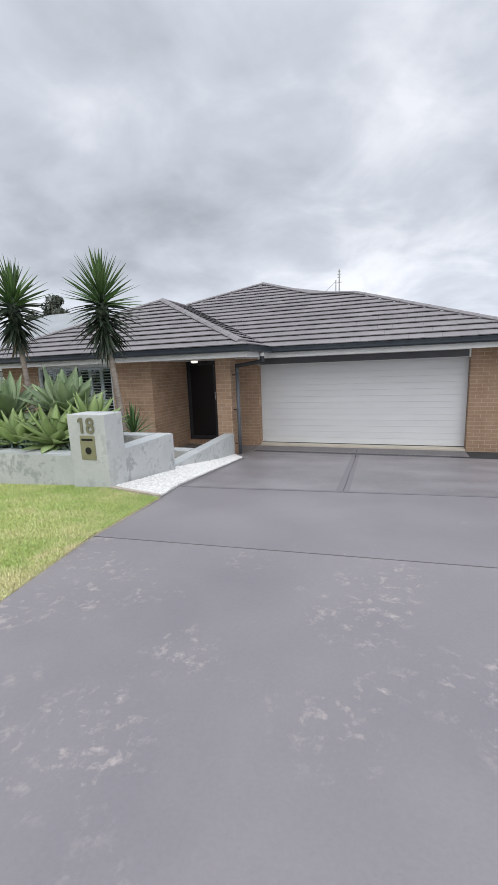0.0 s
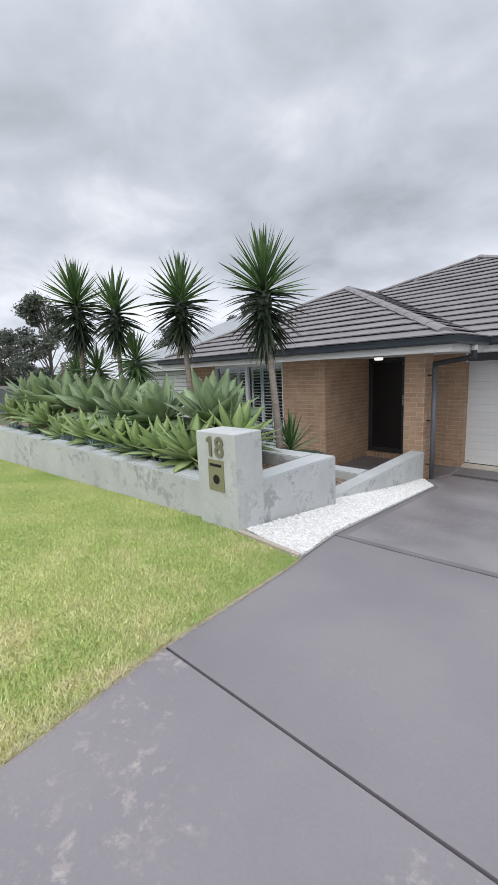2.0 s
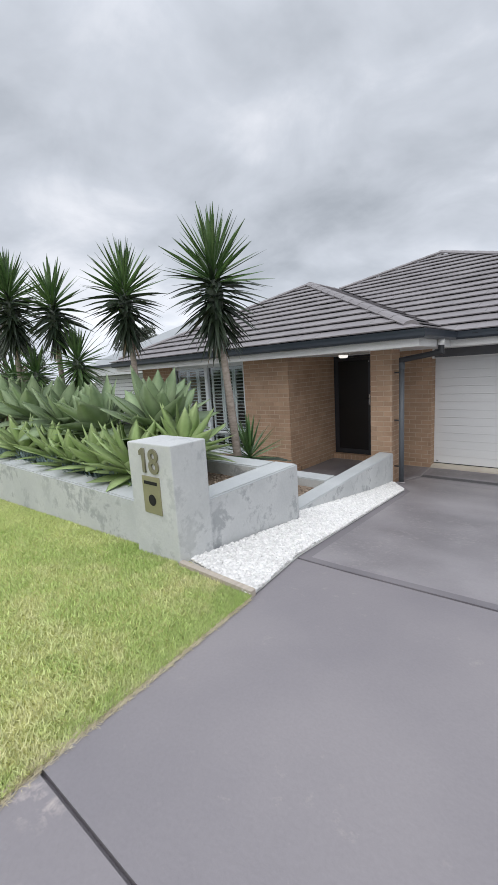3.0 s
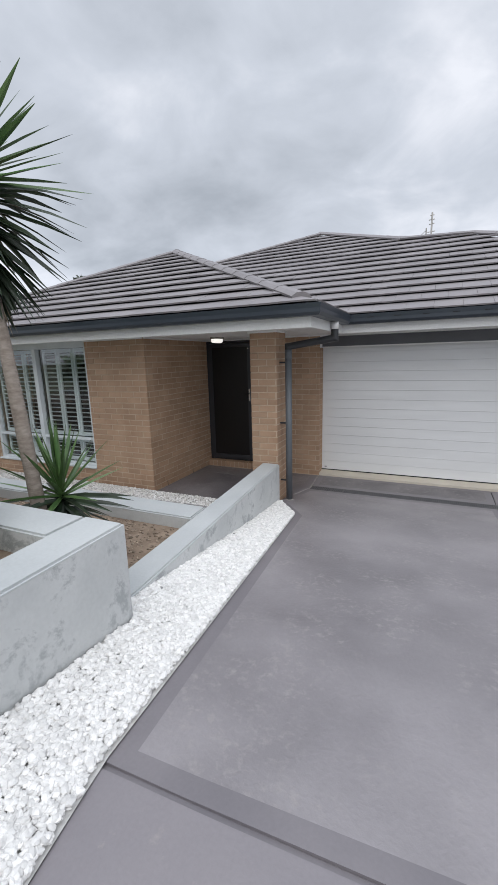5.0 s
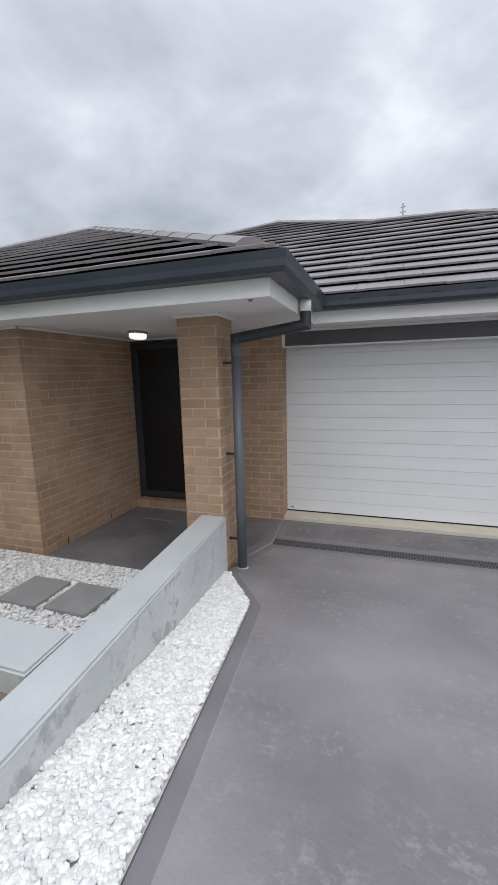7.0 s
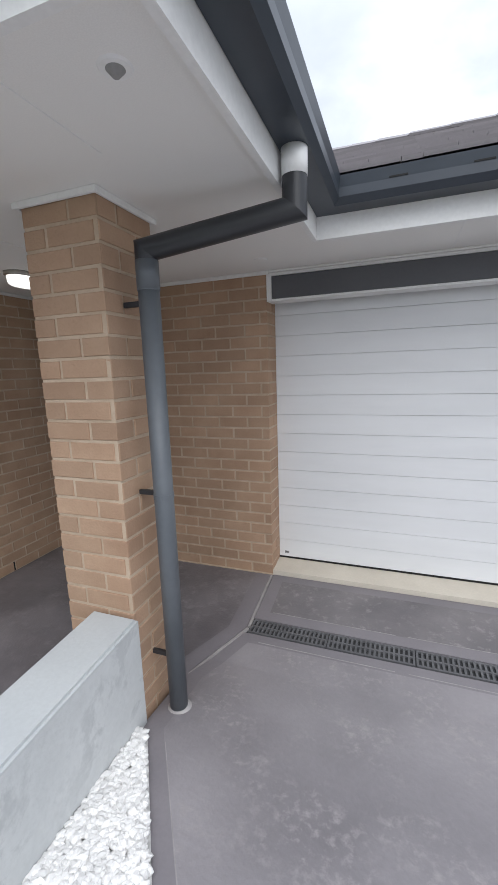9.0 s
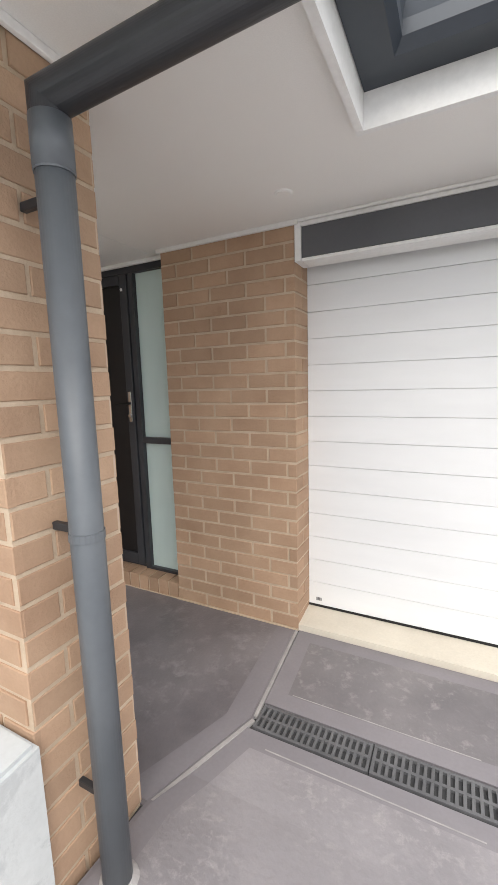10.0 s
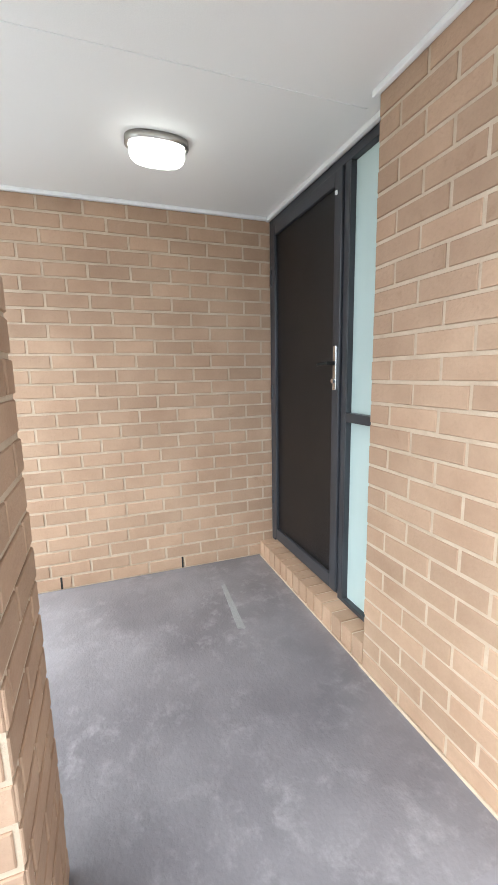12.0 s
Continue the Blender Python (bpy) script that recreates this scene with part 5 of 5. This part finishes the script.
# ---- neighbours and distance ----
nb = tagged(empty("neighbour_house", (-14.0, 3.0, 0)), "neighbouring house with pale steel roof and weatherboards", "house")
bm = bmesh.new()
ex0, ex1, ey0, ey1, ez = -4.6, 6.0, -0.5, 10.5, 2.85
c0, c1 = Vector((-0.6, 5.0, 5.35)), Vector((2.0, 5.0, 5.35))
co = [Vector((ex0, ey0, ez)), Vector((ex1, ey0, ez)), Vector((ex1, ey1, ez)), Vector((ex0, ey1, ez))]
for pts in ([co[0], co[1], c1, c0], [co[1], co[2], c1], [co[2], co[3], c0, c1], [co[3], co[0], c0]):
    bm.faces.new([bm.verts.new(p) for p in pts])
bm.faces.new([bm.verts.new(p - Vector((0, 0, 0.02))) for p in co])
part("roof", bm, "metal_roof", nb)
part("fascia", boxes((ex0, ex1, ey0 - 0.03, ey0, ez - 0.5, ez - 0.01)), "siding", nb, "pale fascia")
part("gutter", boxes((ex0, ex1, ey0 - 0.13, ey0 - 0.035, ez - 0.09, ez + 0.02)), "gutter", nb)
part("wall", boxes((ex0 + 0.5, ex1 - 0.5, 0.03, 9.8, -0.1, ez - 0.03)), "dark", nb)
bm = boxes((ex0 + 0.5, ex1 - 0.5, 0.0, 0.025, 0.0, 0.17))
wm = bpy.data.meshes.new("weatherboard")
bm.to_mesh(wm)
bm.free()
wm.materials.append(M["siding"])
for i in range(13):
    share("weatherboard", wm, nb, pose(0, 0, 0.05 + i * 0.19, 4))

scr = tagged(empty("slat_screen", (-21.5, 0.5, 0)), "brown horizontal timber slat screen", "screen")
bm = boxes((-0.9, 0.9, 0, 0.04, 0, 0.12))
sl = bpy.data.meshes.new("slat")
bm.to_mesh(sl)
bm.free()
sl.materials.append(M["slat"])
for i in range(17):
    share("slat", sl, scr, pose(0, 0, 0.3 + 0.17 * i))
part("post", boxes((-0.85, -0.75, 0.04, 0.12, -0.1, 3.15)), "slat", scr)
part("post", boxes((0.75, 0.85, 0.04, 0.12, -0.1, 3.15)), "slat", scr)
fen = tagged(empty("fence", (-34, 0.3, 0)), "low grey paling fence far off", "fence")
pal = boxes((0, 0.58, 0, 0.03, -0.4, 1.72))
pl = bpy.data.meshes.new("paling")
pal.to_mesh(pl)
pal.free()
pl.materials.append(M["beam"])
for i in range(36):
    share("paling", pl, fen, pose(-10 + 0.6 * i, 0, 0))
part("rail", boxes((-10, 11.6, -0.05, -0.002, 1.62, 1.85)), "paver", fen)


def tree(x, y, h, w, seed, label, n=11000, leaf=0.35):
    r = random.Random(seed)
    th = tagged(empty("tree", (x, y, -0.4)), label, "tree", "far trees")
    part("trunk", tube(bmesh.new(), [(0, 0, 0), (0.02 * h, 0, h * 0.3), (0, 0.02 * h, h * 0.62), (0.03 * h, 0, h * 0.9)], [0.02 * h, 0.016 * h, 0.010 * h, 0.003 * h], 8), "far_bark", th)
    hubs = []
    for i in range(36):
        az, f = r.uniform(0, 6.28), r.uniform(0.25, 0.95)
        rad = w * 0.5 * math.sin(math.pi * (0.25 + 0.62 * f)) * r.uniform(0.4, 1.0)
        hub = Vector((math.cos(az) * rad, math.sin(az) * rad, h * f))
        hubs.append((hub, w * r.uniform(0.10, 0.19)))
        part("limb", tube(bmesh.new(), [(0, 0, max(h * 0.2, hub.z - 0.25 * h)), tuple(hub * 0.6 + Vector((0, 0, hub.z * 0.32))), tuple(hub)], [0.006 * h, 0.004 * h, 0.002 * h], 6), "far_bark", th)
    rr = np.random.default_rng(seed)
    pick = rr.integers(0, len(hubs), n)
    c = np.array([hubs[i][0][:] for i in pick])
    s = np.array([hubs[i][1] for i in pick])[:, None]
    g = rr.normal(size=(n, 3))
    p = c + g / np.linalg.norm(g, axis=1, keepdims=True) * rr.random((n, 1)) ** 0.5 * s * np.array([[1.1, 1.1, 0.8]])
    a, b = rr.normal(size=(n, 3)), rr.normal(size=(n, 3))
    a = a / np.linalg.norm(a, axis=1, keepdims=True) * leaf
    b = b / np.linalg.norm(b, axis=1, keepdims=True) * leaf * 0.45
    v = np.stack([p - a, p + b, p + a, p - b], 1).reshape(-1, 3)
    from_arrays("crown", v, np.arange(len(v)).reshape(-1, 4), "far_leaf", th)


tree(-38.8, 5.6, 10.4, 5.8, 3, "grey-green gum tree with loose crown far off", leaf=0.17)
tree(-62, 7.5, 9.6, 7.5, 4, "grey-green gum tree at the edge of the street", leaf=0.22)
tree(-24.5, 10.5, 6.7, 3.6, 6, "olive green bushy tree behind the neighbouring roof", leaf=0.12)
tree(-33, 27, 11.6, 5.5, 8, "dark gum tree rising over the roofs", leaf=0.22)
for i, (x, y, w, h) in enumerate(((-70, 8, 9, 3.2), (-84, 20, 12, 3.6), (-58, -2, 8, 2.6))):
    th = tagged(empty("far_house", (x, y, -0.4)), "small far house with pale roof", "house", "far houses")
    part("wall", boxes((-3, 3, -w / 2, w / 2, 0, h)), "slat", th)
    bm = bmesh.new()
    pts = [Vector(p) for p in ((3.5, -w / 2 - 0.5, h), (3.5, w / 2 + 0.5, h), (-3.5, w / 2 + 0.5, h), (-3.5, -w / 2 - 0.5, h), (0, -w / 2 + 2.5, h + 1.7), (0, w / 2 - 2.5, h + 1.7))]
    for f in ((0, 1, 5, 4), (1, 2, 5), (2, 3, 4, 5), (3, 0, 4)):
        bm.faces.new([bm.verts.new(pts[k]) for k in f])
    part("roof", bm, "metal_roof", th)
    for k in (-0.25, 0.2):
        part("window", boxes((3.0, 3.05, w * k, w * k + 1.4, 1.0, 2.1)), "black", th)

# ---- bricks and tiles, piece by piece ----
for job in todo_bricks:
    lay(*job)
for job in roof_jobs:
    lay_tiles(*job)
